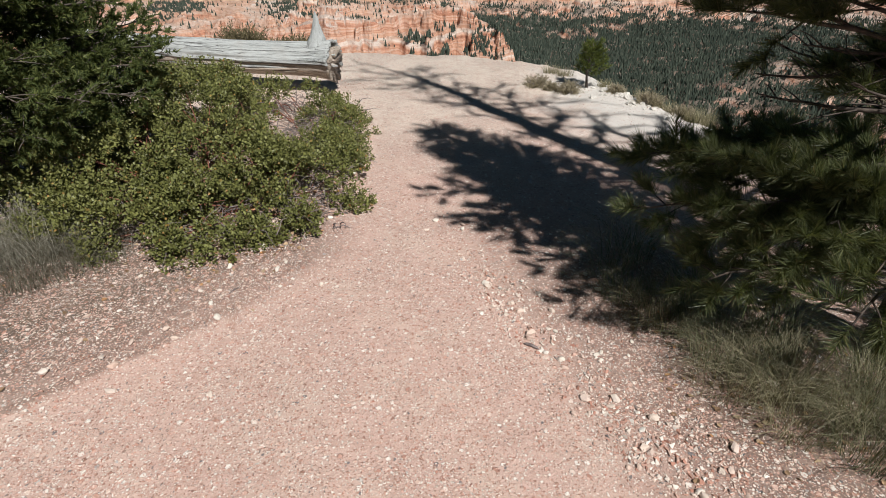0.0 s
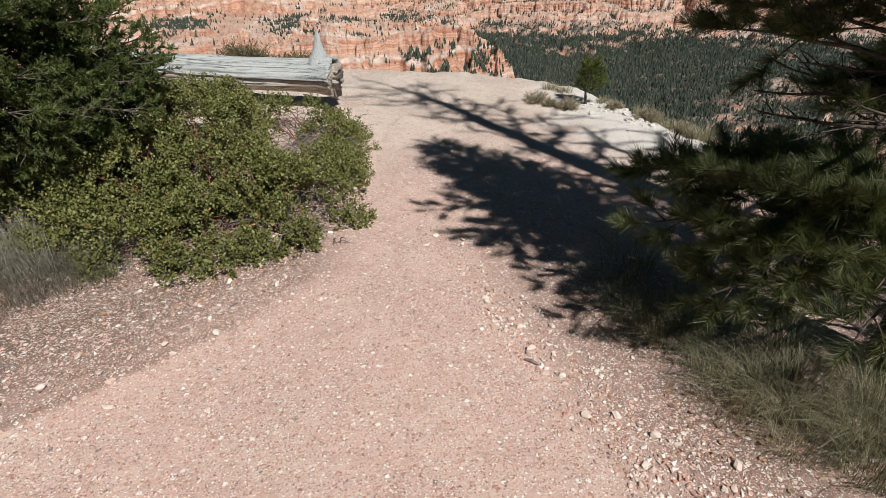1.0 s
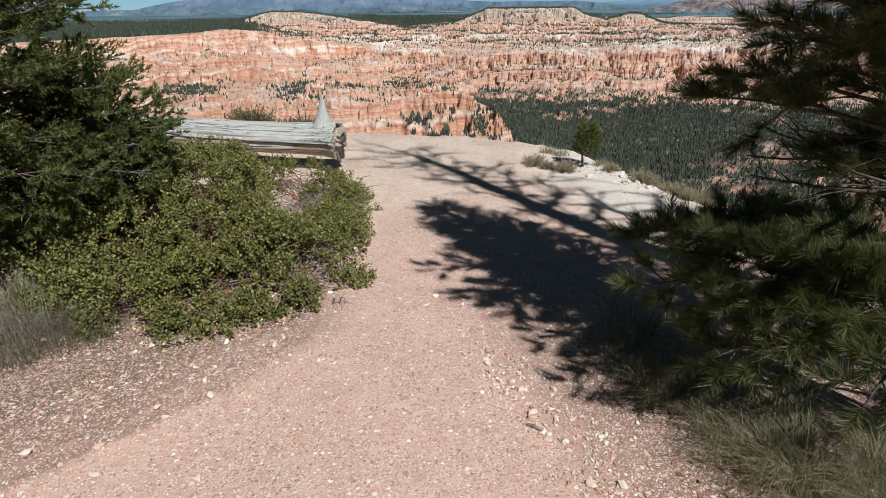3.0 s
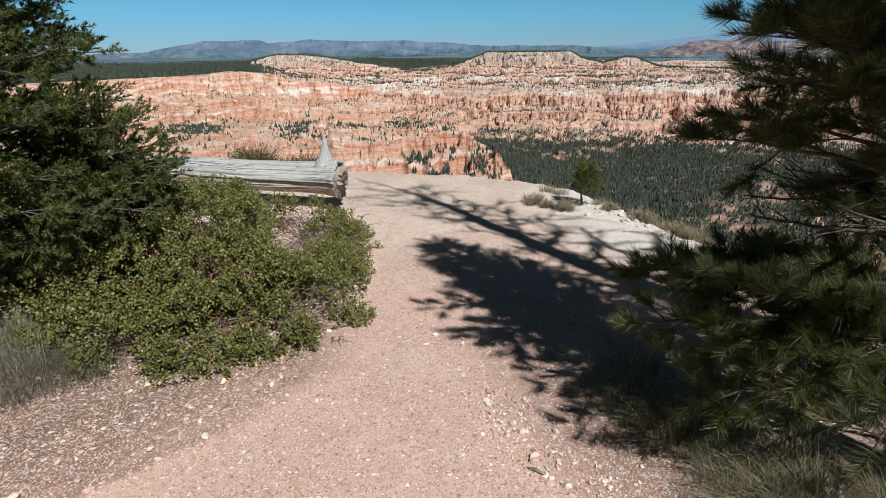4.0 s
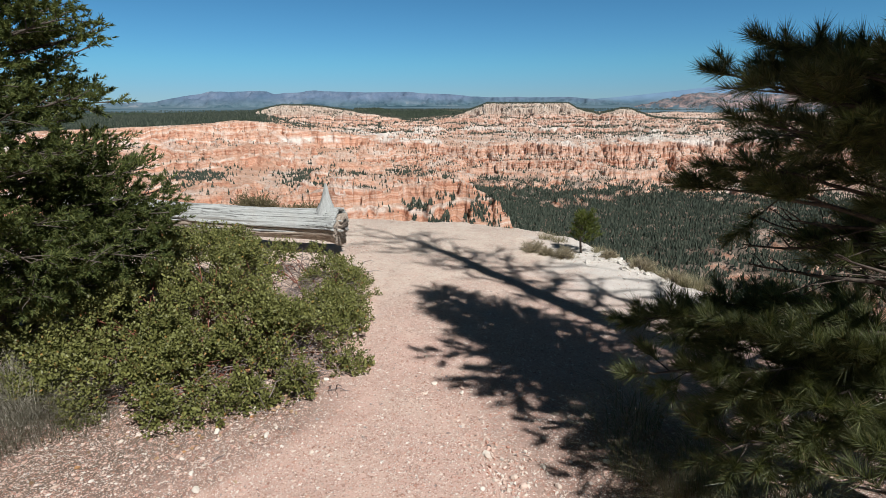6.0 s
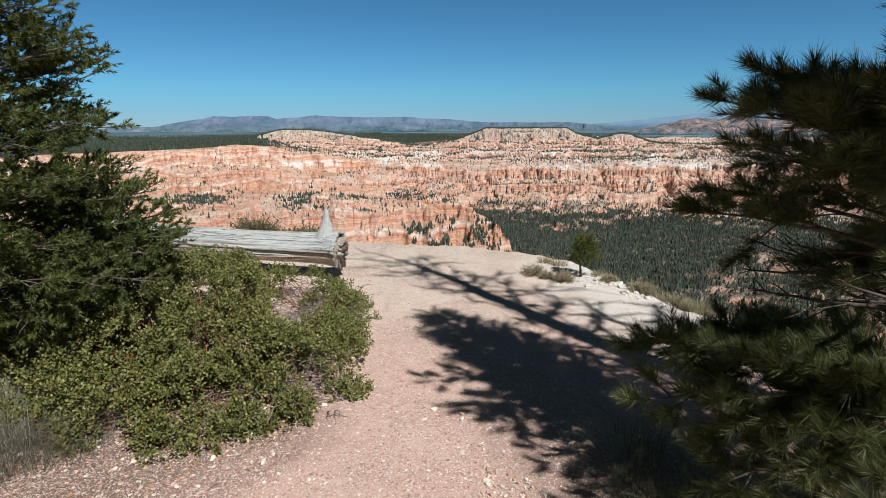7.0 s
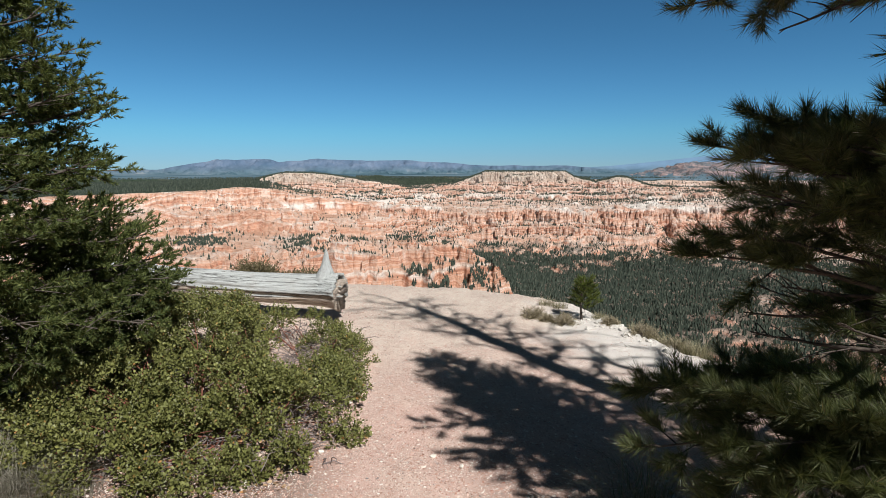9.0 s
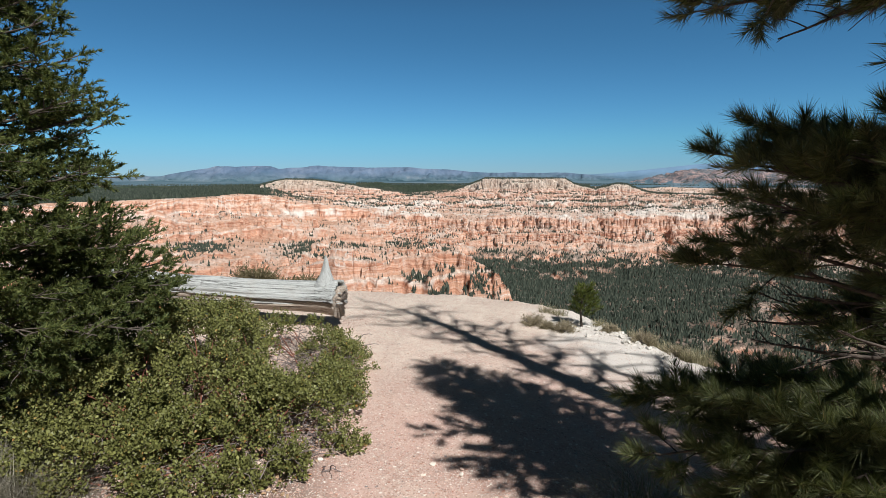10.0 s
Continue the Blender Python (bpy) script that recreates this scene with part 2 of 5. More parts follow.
def badlands_material():
    m = Mat("banded_orange_limestone", 0.95, 0.1)
    x, y, z = m.xyz()
    warp = m.noise(0.006, 4)
    level = m.math("ADD", z, m.math("MULTIPLY", warp, 55.0))
    fine = m.noise(0.05, 5, 0.65)
    level = m.math("ADD", level, m.math("MULTIPLY", fine, 5.0))
    n = m.node("ShaderNodeCombineXYZ", Z=level)
    strata = m.math("ADD", m.math("MULTIPLY", m.noise(0.17, 4, 0.75, at=n.outputs[0]), 0.8), m.math("MULTIPLY", m.noise(0.02, 6, 0.72), 0.2))
    rock = m.ramp(strata, ((0.38, (0.40, 0.155, 0.09)), (0.44, (0.57, 0.265, 0.17)), (0.49, (0.72, 0.415, 0.285)), (0.54, (0.78, 0.55, 0.435)), (0.58, (0.86, 0.76, 0.68)), (0.62, (0.58, 0.29, 0.19))))
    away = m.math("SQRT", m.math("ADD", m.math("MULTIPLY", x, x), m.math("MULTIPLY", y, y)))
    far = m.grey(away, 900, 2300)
    # painted haze: rock pales with distance from the camera; the rock itself pales rightwards
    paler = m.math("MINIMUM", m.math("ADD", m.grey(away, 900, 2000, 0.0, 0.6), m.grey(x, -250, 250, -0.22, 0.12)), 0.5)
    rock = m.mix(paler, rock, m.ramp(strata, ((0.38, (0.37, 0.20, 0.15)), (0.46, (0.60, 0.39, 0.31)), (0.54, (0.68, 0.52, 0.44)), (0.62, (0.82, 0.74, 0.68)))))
    nz = m.node("ShaderNodeSeparateXYZ", Vector=m.node("ShaderNodeNewGeometry").outputs["Normal"]).outputs[2]
    flat = m.grey(m.math("ADD", nz, m.math("MULTIPLY", m.math("SUBTRACT", m.noise(0.03, 5, 0.7), 0.5), 0.7)), 0.66, 0.95)
    scree = m.ramp(m.noise(0.016, 7, 0.75), ((0.40, (0.59, 0.34, 0.235)), (0.49, (0.70, 0.465, 0.35)), (0.565, (0.77, 0.60, 0.505)), (0.63, (0.87, 0.81, 0.75))))
    scree = m.mix(m.grey(x, -200, 200, 0.0, 0.4), scree, m.ramp(m.noise(0.03, 6, 0.75), ((0.4, (0.48, 0.34, 0.275)), (0.6, (0.72, 0.63, 0.56)))))
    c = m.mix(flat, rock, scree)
    # mottling: washed pale streaks and dark red stains
    c = m.mix(m.grey(m.noise(0.10, 6, 0.8, at=m.scaled(1, 1, 0.5)), 0.54, 0.68, 0, 0.5), c, (0.82, 0.70, 0.61))
    c = m.mix(m.grey(m.noise(0.16, 6, 0.8, at=m.scaled(1, 1, 0.35)), 0.45, 0.34, 0, 0.55), c, (0.36, 0.165, 0.11))
    white = m.math("MULTIPLY", m.grey(m.math("ABSOLUTE", m.math("ADD", m.math("ADD", z, m.math("MULTIPLY", fine, 16.0)), 74.0)), 3.0, 9.0, 0.85, 0.0), m.math("MULTIPLY", m.grey(away, 1080, 1120), m.grey(m.noise(0.011, 4), 0.46, 0.54)))
    c = m.mix(m.math("MULTIPLY", white, m.grey(away, 1800, 1650)), c, (0.86, 0.81, 0.75))
    # pale limestone cap of the far tables
    cap = m.math("MULTIPLY", m.grey(away, 1850, 2000), m.grey(m.math("ADD", z, m.math("MULTIPLY", fine, 16.0)), -52, -40))
    c = m.mix(m.math("MULTIPLY", cap, 0.7), c, m.ramp(fine, ((0.38, (0.38, 0.33, 0.27)), (0.6, (0.70, 0.64, 0.56)))))
    # forest soil on the valley floor
    soil = m.math("MULTIPLY", flat, m.grey(m.math("ADD", z, m.math("MULTIPLY", fine, 30.0)), -122, -106, 0.85, 0.0))
    soil = m.math("MULTIPLY", soil, m.grey(m.math("ADD", away, m.math("MULTIPLY", fine, 90.0)), 960, 1040, 1.0, 0.25))
    c = m.mix(soil, c, m.ramp(m.noise(0.02, 6, 0.75), ((0.4, (0.075, 0.072, 0.06)), (0.6, (0.15, 0.13, 0.105)), (0.7, (0.52, 0.41, 0.34)))))
    m.colour(c)
    m.bump(m.noise(0.11, 6, 0.75, at=m.scaled(1, 1, 0.16)), 1.0, 9.0)
    m.bump(m.noise(0.35, 5, 0.7), 0.8, 2.0)
    return m.m


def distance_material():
    m = Mat("hazed_far_country", 1.0, 0.0)
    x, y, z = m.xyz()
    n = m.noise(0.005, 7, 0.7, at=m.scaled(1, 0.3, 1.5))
    # distance haze is painted into the colours: plain and hills tinted blue
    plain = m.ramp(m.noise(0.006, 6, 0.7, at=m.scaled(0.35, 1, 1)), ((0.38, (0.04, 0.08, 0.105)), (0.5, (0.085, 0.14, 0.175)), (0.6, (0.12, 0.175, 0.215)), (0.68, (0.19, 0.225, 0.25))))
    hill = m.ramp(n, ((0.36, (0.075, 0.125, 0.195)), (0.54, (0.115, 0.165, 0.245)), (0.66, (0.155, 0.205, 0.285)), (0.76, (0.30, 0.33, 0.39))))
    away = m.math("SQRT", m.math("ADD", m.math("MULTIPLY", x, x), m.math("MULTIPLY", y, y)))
    # the farthest ridge fades to a paler haze blue
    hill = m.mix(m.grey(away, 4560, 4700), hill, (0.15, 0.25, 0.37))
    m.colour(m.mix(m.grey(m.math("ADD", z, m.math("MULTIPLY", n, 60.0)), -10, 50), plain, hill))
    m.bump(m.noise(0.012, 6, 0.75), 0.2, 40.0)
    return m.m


def wooded_material():
    m = Mat("wooded_tableland", 1.0, 0.0)
    n = m.noise(0.05, 6, 0.75)
    m.colour(m.mix(m.grey(m.noise(0.008, 5), 0.56, 0.7, 0, 0.5), m.ramp(n, ((0.35, (0.028, 0.042, 0.03)), (0.65, (0.06, 0.08, 0.055)))), (0.20, 0.18, 0.14)))
    m.bump(n, 1.0, 12.0)
    return m.m


def rosy_material():
    m = Mat("hazed_rosy_cliffs", 1.0, 0.0)
    n = m.noise(0.012, 6, 0.75, at=m.scaled(1, 1, 2.5))
    # rose rock with haze mixed into its colour as blue-grey
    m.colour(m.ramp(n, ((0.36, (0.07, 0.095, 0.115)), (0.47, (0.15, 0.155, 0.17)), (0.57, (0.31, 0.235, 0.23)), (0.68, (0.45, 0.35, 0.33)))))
    m.bump(n, 0.9, 25.0)
    return m.m


def stone_material():
    m = Mat("limestone_chips", 0.85, 0.25)
    c = m.ramp(island(m), ((0.0, (0.38, 0.19, 0.14)), (0.20, (0.54, 0.32, 0.25)), (0.45, (0.62, 0.45, 0.38)), (0.65, (0.66, 0.56, 0.49)), (0.88, (0.76, 0.71, 0.65)), (0.93, (0.80, 0.76, 0.70)), (0.945, (0.24, 0.22, 0.215)), (1.0, (0.36, 0.28, 0.24))))
    m.colour(m.mix(m.grey(m.noise(60, 5, 0.7), 0.35, 0.7, 0, 0.5), c, m.mix(1.0, c, (0.66, 0.6, 0.56), "MULTIPLY")))
    m.bump(m.noise(150, 5, 0.7), 0.5, 0.003)
    return m.m


def pale_stone_material():
    m = Mat("pale_limestone_pebble", 0.8, 0.3)
    oi = m.node("ShaderNodeObjectInfo").outputs["Random"]
    c = m.ramp(oi, ((0.0, (0.82, 0.79, 0.73)), (0.35, (0.74, 0.67, 0.59)), (0.6, (0.68, 0.51, 0.43)), (0.8, (0.80, 0.76, 0.70)), (1.0, (0.62, 0.46, 0.39))))
    m.colour(m.mix(m.grey(m.noise(45, 6, 0.7), 0.35, 0.7, 0, 0.5), c, m.mix(1.0, c, (0.7, 0.62, 0.56), "MULTIPLY")))
    m.bump(m.noise(120, 6, 0.7), 0.6, 0.004)
    return m.m


def chalk_material():
    m = Mat("white_chalky_limestone", 0.9, 0.15)
    n = m.noise(16, 7, 0.75)
    m.colour(m.ramp(n, ((0.32, (0.46, 0.42, 0.37)), (0.48, (0.66, 0.63, 0.58)), (0.7, (0.82, 0.80, 0.76)))))
    m.bump(n, 1.0, 0.03)
    m.bump(m.noise(70, 5, 0.7), 0.6, 0.006)
    return m.m


def weathered_wood(name="silvered_dead_wood", fine=6, tall=6, cracks=0.8):
    m = Mat(name, 0.8, 0.2)
    grain = m.noise(16, 8, 0.75, at=m.scaled(0.4 if tall > 1 else 6, fine, tall, 11.7), distort=0.3)
    c = m.ramp(grain, ((0.28, (0.27, 0.275, 0.27)), (0.42, (0.44, 0.46, 0.455)), (0.6, (0.53, 0.56, 0.555)), (0.8, (0.62, 0.655, 0.65))))
    c = m.mix(m.grey(m.noise(2.2, 5), 0.55, 0.75, 0, 0.4), c, (0.36, 0.30, 0.25))
    thread = m.noise(4.2, 4, 0.6, at=m.scaled(0.05 if tall > 1 else 9, 1.5 * fine, 1.5 * tall, 11.7), distort=0.2)
    line = m.grey(m.math("ABSOLUTE", m.math("SUBTRACT", thread, 0.5)), 0.004, 0.016, 1, 0)
    c = m.mix(m.math("MULTIPLY", line, cracks), c, (0.09, 0.085, 0.08))
    m.colour(c)
    m.bump(m.math("MULTIPLY", line, -1.25 * cracks), 1.0, 0.012)
    m.bump(grain, 0.8, 0.02)
    m.bump(m.noise(30, 5, 0.7, at=m.scaled(0.3, 5, 5, 11.7)), 0.5, 0.006)
    return m.m


def split_wood():
    m = Mat("brown_split_wood", 0.9, 0.15)
    grain = m.noise(11, 8, 0.75, at=m.scaled(0.5, 7, 7, 11.7), distort=0.5)
    m.colour(m.ramp(grain, ((0.30, (0.10, 0.08, 0.07)), (0.42, (0.33, 0.275, 0.225)), (0.58, (0.52, 0.455, 0.39)), (0.8, (0.62, 0.58, 0.53)))))
    m.bump(grain, 1.0, 0.02)
    return m.m


def bark(name, dark, light):
    m = Mat(name, 0.9, 0.15)
    m.colour(m.ramp(m.noise(22, 6, 0.7, at=m.scaled(1, 1, 0.4)), ((0.32, dark), (0.68, light))))
    m.bump(m.noise(40, 5, 0.7), 0.8, 0.01)
    return m.m


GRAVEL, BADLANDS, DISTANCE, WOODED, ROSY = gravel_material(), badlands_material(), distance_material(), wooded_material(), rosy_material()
STONE, PALE, CHALK = stone_material(), pale_stone_material(), chalk_material()
SILVER, STUB, SPLIT = weathered_wood(), weathered_wood("silvered_upright_wood", 6, 0.4, 0.15), split_wood()
PINE_BARK = bark("dark_pine_bark", (0.035, 0.03, 0.027), (0.16, 0.13, 0.11))
FIR_BARK = bark("grey_fir_bark", (0.05, 0.042, 0.035), (0.15, 0.13, 0.11))
RED_BARK = bark("red_manzanita_bark", (0.10, 0.035, 0.025), (0.30, 0.13, 0.09))
GREY_TWIG = bark("dry_grey_twigs", (0.11, 0.088, 0.085), (0.29, 0.25, 0.24))
PINE_GREEN = leafy("pine_needles", ((0.0, (0.07, 0.088, 0.042)), (0.5, (0.125, 0.148, 0.066)), (0.85, (0.19, 0.21, 0.098)), (0.97, (0.215, 0.22, 0.11)), (1.0, (0.30, 0.21, 0.12))), 0.42, 0.5, 0.45)
FIR_GREEN = leafy("fir_needles", ((0.0, (0.058, 0.082, 0.031)), (0.5, (0.109, 0.140, 0.047)), (1.0, (0.202, 0.226, 0.078))), 0.55, 0.25, 0.38)
MANZ_GREEN = leafy("manzanita_leaves", ((0.0, (0.091, 0.094, 0.028)), (0.5, (0.152, 0.163, 0.051)), (0.86, (0.225, 0.235, 0.079)), (0.97, (0.230, 0.237, 0.072)), (1.0, (0.379, 0.200, 0.072))), 0.5, 0.35, 0.12)
SAP_GREEN = leafy("young_pine_needles", ((0.0, (0.08, 0.11, 0.026)), (1.0, (0.16, 0.185, 0.045))), 0.5, 0.3, 0.35)
STRAW = leafy("dry_grass", ((0.0, (0.164, 0.147, 0.094)), (0.4, (0.257, 0.234, 0.152)), (0.75, (0.386, 0.351, 0.234)), (1.0, (0.538, 0.491, 0.374))), 0.7, 0.2)
DRY_LEAF = leafy("dry_shrub_leaves", ((0.0, (0.24, 0.20, 0.14)), (0.5, (0.36, 0.31, 0.22)), (1.0, (0.52, 0.46, 0.36))), 0.8, 0.1, 0.15)
GREEN_GRASS = leafy("grey_green_grass", ((0.0, (0.086, 0.095, 0.056)), (0.5, (0.151, 0.161, 0.095)), (0.85, (0.252, 0.247, 0.161)), (1.0, (0.383, 0.353, 0.252))), 0.65, 0.2)
GREY_GRASS = leafy("dead_grey_grass", ((0.0, (0.155, 0.143, 0.113)), (0.5, (0.262, 0.244, 0.202)), (0.9, (0.405, 0.381, 0.333)), (1.0, (0.535, 0.500, 0.440))), 0.8, 0.1)
BROWN_LEAF = leafy("brown_shrub_leaves", ((0.0, (0.10, 0.085, 0.048)), (0.5, (0.17, 0.145, 0.085)), (1.0, (0.28, 0.24, 0.15))), 0.8, 0.1, 0.15)
LITTER = leafy("fallen_leaves", ((0.0, (0.20, 0.12, 0.075)), (0.4, (0.36, 0.24, 0.15)), (0.7, (0.50, 0.38, 0.27)), (1.0, (0.52, 0.27, 0.12))), 0.7, 0.2, 0.1)
FOREST = leafy("far_conifers", ((0.0, (0.041, 0.054, 0.044)), (0.6, (0.063, 0.078, 0.063)), (1.0, (0.098, 0.112, 0.088))), 0.8, 0.05, 0.0)

# ---- the ground: one sheet from the camera's feet to the horizon ----
def along(th, *stops):
    """A value that runs smoothly through stops of (azimuth, value)."""
    return np.interp(th, [a for a, _ in stops], [b for _, b in stops])


def rim(th):
    """How far off the brink lies, by azimuth."""
    return along(th, (-180, 900), (-95, 700), (-75, 40), (-60, 13), (-40, 9.6), (-20, 8.2), (-9, 7.75), (0, 7.5), (6.6, 7.2), (11, 7.0), (13.5, 6.85),
                 (15, 6.6), (17, 6.2), (20, 5.7), (24, 5.2), (30, 4.9), (45, 4.8), (60, 5.5), (75, 30), (95, 700), (180, 900))


def near_height(x, y):
    r, th = np.hypot(x, y), np.degrees(np.arctan2(x, y))
    z = 0.018 * fbm(x * 0.9, y * 0.9, 3, 5) + 0.006 * fbm(x * 5, y * 5, 3, 8)
    z = z + 0.05 * smooth(0.75, 2.2, np.abs(x + 0.1) - 0.12 * y) * (r < 40)
    z = z + 0.022 * smooth(-0.03, 0.05, -(x + 1.36) * 0.684 + (y - 1.63) * 0.729 + 0.05 * vnoise(x * 4, y * 4, 9)) * smooth(-0.5, -0.8, x) * (r < 40)   # the worn edge of the path
    e = r - rim(th) - 0.14 * fbm(x * 0.8 + 3, y * 0.8, 4, 11) - 0.06 * fbm(x * 5, y * 5, 3, 12)
    s = 0.5 * (e + np.sqrt(e * e + 0.05))
    return z - 0.8 * s + 0.02 * smooth(-1.0, 0.0, e) * fbm(x * 7, y * 7, 3, 14)


def ridge(r, th, D, H, warp, drop, width, talus, back, ledge=(0, 0, 1), spur=0.0):
    """A wall of rock: crest at distance D and height H, a cliff on the near side, perhaps a ledge and a second cliff, a talus with spurs, a slope behind."""
    s = D - r + warp
    at, drop2, width2 = ledge
    cliff = drop * smooth(0, width, s) + np.maximum(s - width, 0) * talus + drop2 * smooth(at, at + width2, s)
    return np.where(s > 0, H - cliff + spur * smooth(2, 34, s), H + s * back)


def spurs(th, r, D, size, seed):
    """Sharp-backed spurs that run downhill, with gullies between them, -1 to 1."""
    arc = np.radians(th) * D
    bend = 0.9 * fbm(arc / (3 * size), r / (2.4 * size), 3, seed + 5)
    return 1 - 2 * np.clip(np.abs(vnoise(arc / size + bend, r / (3.2 * size), seed)) * 1.25, 0, 1)


def flutes(th, r, D, size, seed):
    """Upright ribs with sharp clefts between them, 0 in the clefts."""
    arc = np.radians(th) * D
    bend = 1.3 * fbm(arc / (4 * size), r / (3 * size), 3, seed + 7)
    a = np.abs(vnoise(arc / size + bend, r / (5 * size), seed))
    b = np.abs(vnoise(arc / (0.4 * size) + bend, r / (2.5 * size), seed + 1))
    some = smooth(-0.35, 0.35, fbm(arc / (9 * size), r / (6 * size), 2, seed + 9))
    return (np.clip(a * 1.5, 0, 1) * 0.6 + np.clip(b * 1.5, 0, 1) * 0.4) * (0.45 + 0.55 * some)


def fins(x, y, size, seed):
    """Sharp-crested knobs and fins, 0 to 1."""
    wx, wy = x + 0.5 * size * vnoise(x / size, y / size, seed + 3), y + 0.5 * size * vnoise(x / size + 40, y / size, seed + 4)
    n = np.clip(1 - np.abs(vnoise(wx / size, wy / size, seed)) * 1.9, 0, 1)
    return n * n


def far_height(x, y):
    r, th = np.hypot(x, y) + 1e-6, np.degrees(np.arctan2(x, y))
    big = fbm(x / 260, y / 260, 4, 21)
    mid = fbm(x / 85, y / 85, 4, 31)
    small = fbm(x / 30, y / 30, 4, 35)
    rib = 1 - np.abs(fbm(x / 34, y / 34, 3, 41)) * 2.2
    wide_fin, fin, pin = fins(x, y, 62, 44), fins(x, y, 27, 45), fins(x, y, 12, 51)
    fa, fb, fc, fe = flutes(th, r, 430, 12, 61), flutes(th, r, 850, 13, 65), flutes(th, r, 1200, 17, 69), flutes(th, r, 2150, 26, 75)
    sa = 4.5 * spurs(th, r, 430, 15, 201) + 2 * spurs(th, r, 430, 6.5, 203)
    sb = 9 * spurs(th, r, 850, 34, 205) + 4.5 * spurs(th, r, 850, 13, 207)
    sc = 13 * spurs(th, r, 1200, 46, 209) + 6 * spurs(th, r, 1200, 17, 211)
    se = 17 * spurs(th, r, 2150, 80, 213) + 8 * spurs(th, r, 2150, 30, 215)
    floor = along(th, (-60, -95), (-25, -92), (-12, -100), (-4, -118), (4, -146), (12, -152), (60, -140)) + 9 * big + 5 * mid + 3 * rib
    floor = floor + smooth(20, 34, th) * smooth(1000, 500, r) * (12 * np.maximum(mid + 0.2, 0) + 8 * fin + 4 * pin)
    z = floor
    rough = 9 * wide_fin + 8 * fin + 4 * pin + 7 * small          # broken ground
    # the orange fin in front
    crest = along(th, (-60, -52), (-40, -55), (-26, -58), (-21, -64), (-16, -68), (-14, -66), (-12.2, -60), (-11.6, -51), (-10.4, -51), (-9.6, -57), (-6, -62), (-2, -59),
                  (-0.6, -54), (0.6, -53), (2.2, -57), (3.6, -63), (5, -71), (6.1, -79), (7.1, -92), (8.2, -115), (9.5, -170))
    a = ridge(r, th, 430 + 20 * big, crest + 0.25 * rough - 7, 30 * mid + 20 * small - 12 * fa - 9 * fin - 7 * pin + 10, 11, 9, 0.5, 0.5, (24, 8, 6), sa)
    a = a + (0.22 * rough - 2) * smooth(2, 30, 430 - r)
    z = np.maximum(z, a)
    # hummocks and low walls behind it
    for D, seed in ((560, 2), (640, 3), (740, 7), (840, 11), (940, 13), (1040, 15)):
        n1 = fbm(np.radians(th) * D / 110 + seed, r / 150 + seed, 3, 100 + seed)
        top = along(th, (-60, -76), (-24, -78), (-12, -92), (-2, -106), (3, -124), (7, -160), (14, -190)) if D < 800 else along(th, (-60, -66), (-20, -70), (-10, -82), (-2, -98), (2, -112), (6, -150), (14, -170), (22, -150), (30, -136), (60, -126))
        b = ridge(r, th, D + 70 * n1 + 30 * big, top + 26 * n1 + 0.8 * rough - 9, 34 * mid + 14 * small - 12 * fb, 8, 10, 0.33, 0.3, (36, 6, 7), sb)
        z = np.maximum(z, b)
    # the long wall, whose left part carries a forested tableland
    left = smooth(-15, -18, th)
    c = ridge(r, th, along(th, (-60, 1330), (-20, 1310), (-14, 1250), (0, 1150), (4, 1110), (12, 1100), (25, 1200), (40, 1300), (60, 1300)),
              along(th, (-60, -60), (-31, -53), (-25, -47), (-19, -41), (-17, -46), (-15, -57), (-10, -70), (-4, -82), (0, -86), (6, -83), (16, -81), (28, -70), (60, -64))
              + (1 - left) * (0.45 * rough - 4) - 2, 70 * big + 60 * mid + 24 * small - 26 * fc + 8, 22, 11, 0.27 + 0.07 * left, 0.02 - 0.016 * left, (34, 9, 7), sc)
    c = c + (1 - left) * (0.5 * rough - 3) * smooth(10, 70, 1200 - r)
    z = np.maximum(z, c)
    low = ridge(r, th, 1035 + 30 * big, along(th, (-60, -300), (-3, -190), (3, -118), (6, -106), (11, -103), (15, -106), (19, -116), (25, -126), (34, -150), (60, -300)) + 0.3 * rough - 3,
                40 * mid + 24 * small - 22 * fb, 17, 8, 0.145, 0.25, (30, 5, 6), 0.7 * sb)
    z = np.maximum(z, low)
    for D, seed, up in ((1400, 21, 0), (1540, 23, 1), (1680, 25, 2), (1840, 29, 3.2), (1990, 31, 4.6)):
        n1 = fbm(np.radians(th) * D / 190 + seed, r / 300 + seed, 3, 100 + seed)
        d = ridge(r, th, D + 50 * big + 90 * n1, along(th, (-60, -130), (-19, -90), (-15, -62), (-6, -76 + up), (0, -96 + 7 * up), (16, -96 + 7 * up), (30, -84 + 5 * up), (60, -70)) + 14 * n1 + 0.5 * rough - 5,
                  60 * mid + 20 * small - 22 * fc, 11, 12, 0.2, 0.1, (48, 8, 9), sc)
        z = np.maximum(z, d)
    # two pale tables
    e = ridge(r, th, 2180, along(th, (-60, -120), (-22, -80), (-19.3, -48), (-17.6, -30), (-16, -16), (-13.5, -18), (-11, -30), (-8.3, -46), (-2.5, -82), (0.8, -66),
              (3.0, -36), (4.4, -13), (12.6, -15), (13.4, -36), (15.5, -54), (17.6, -34), (18.4, -36), (20.5, -66), (24, -74), (40, -70)) + 1.5 * fe - 2, 70 * big + 60 * mid + 20 * small - 34 * fe, 22, 20, 0.2, 0.01, (60, 24, 10), se)
    e = e + 0.3 * (rough - 12) * smooth(30, 90, 2180 - r)
    z = np.maximum(z, e)
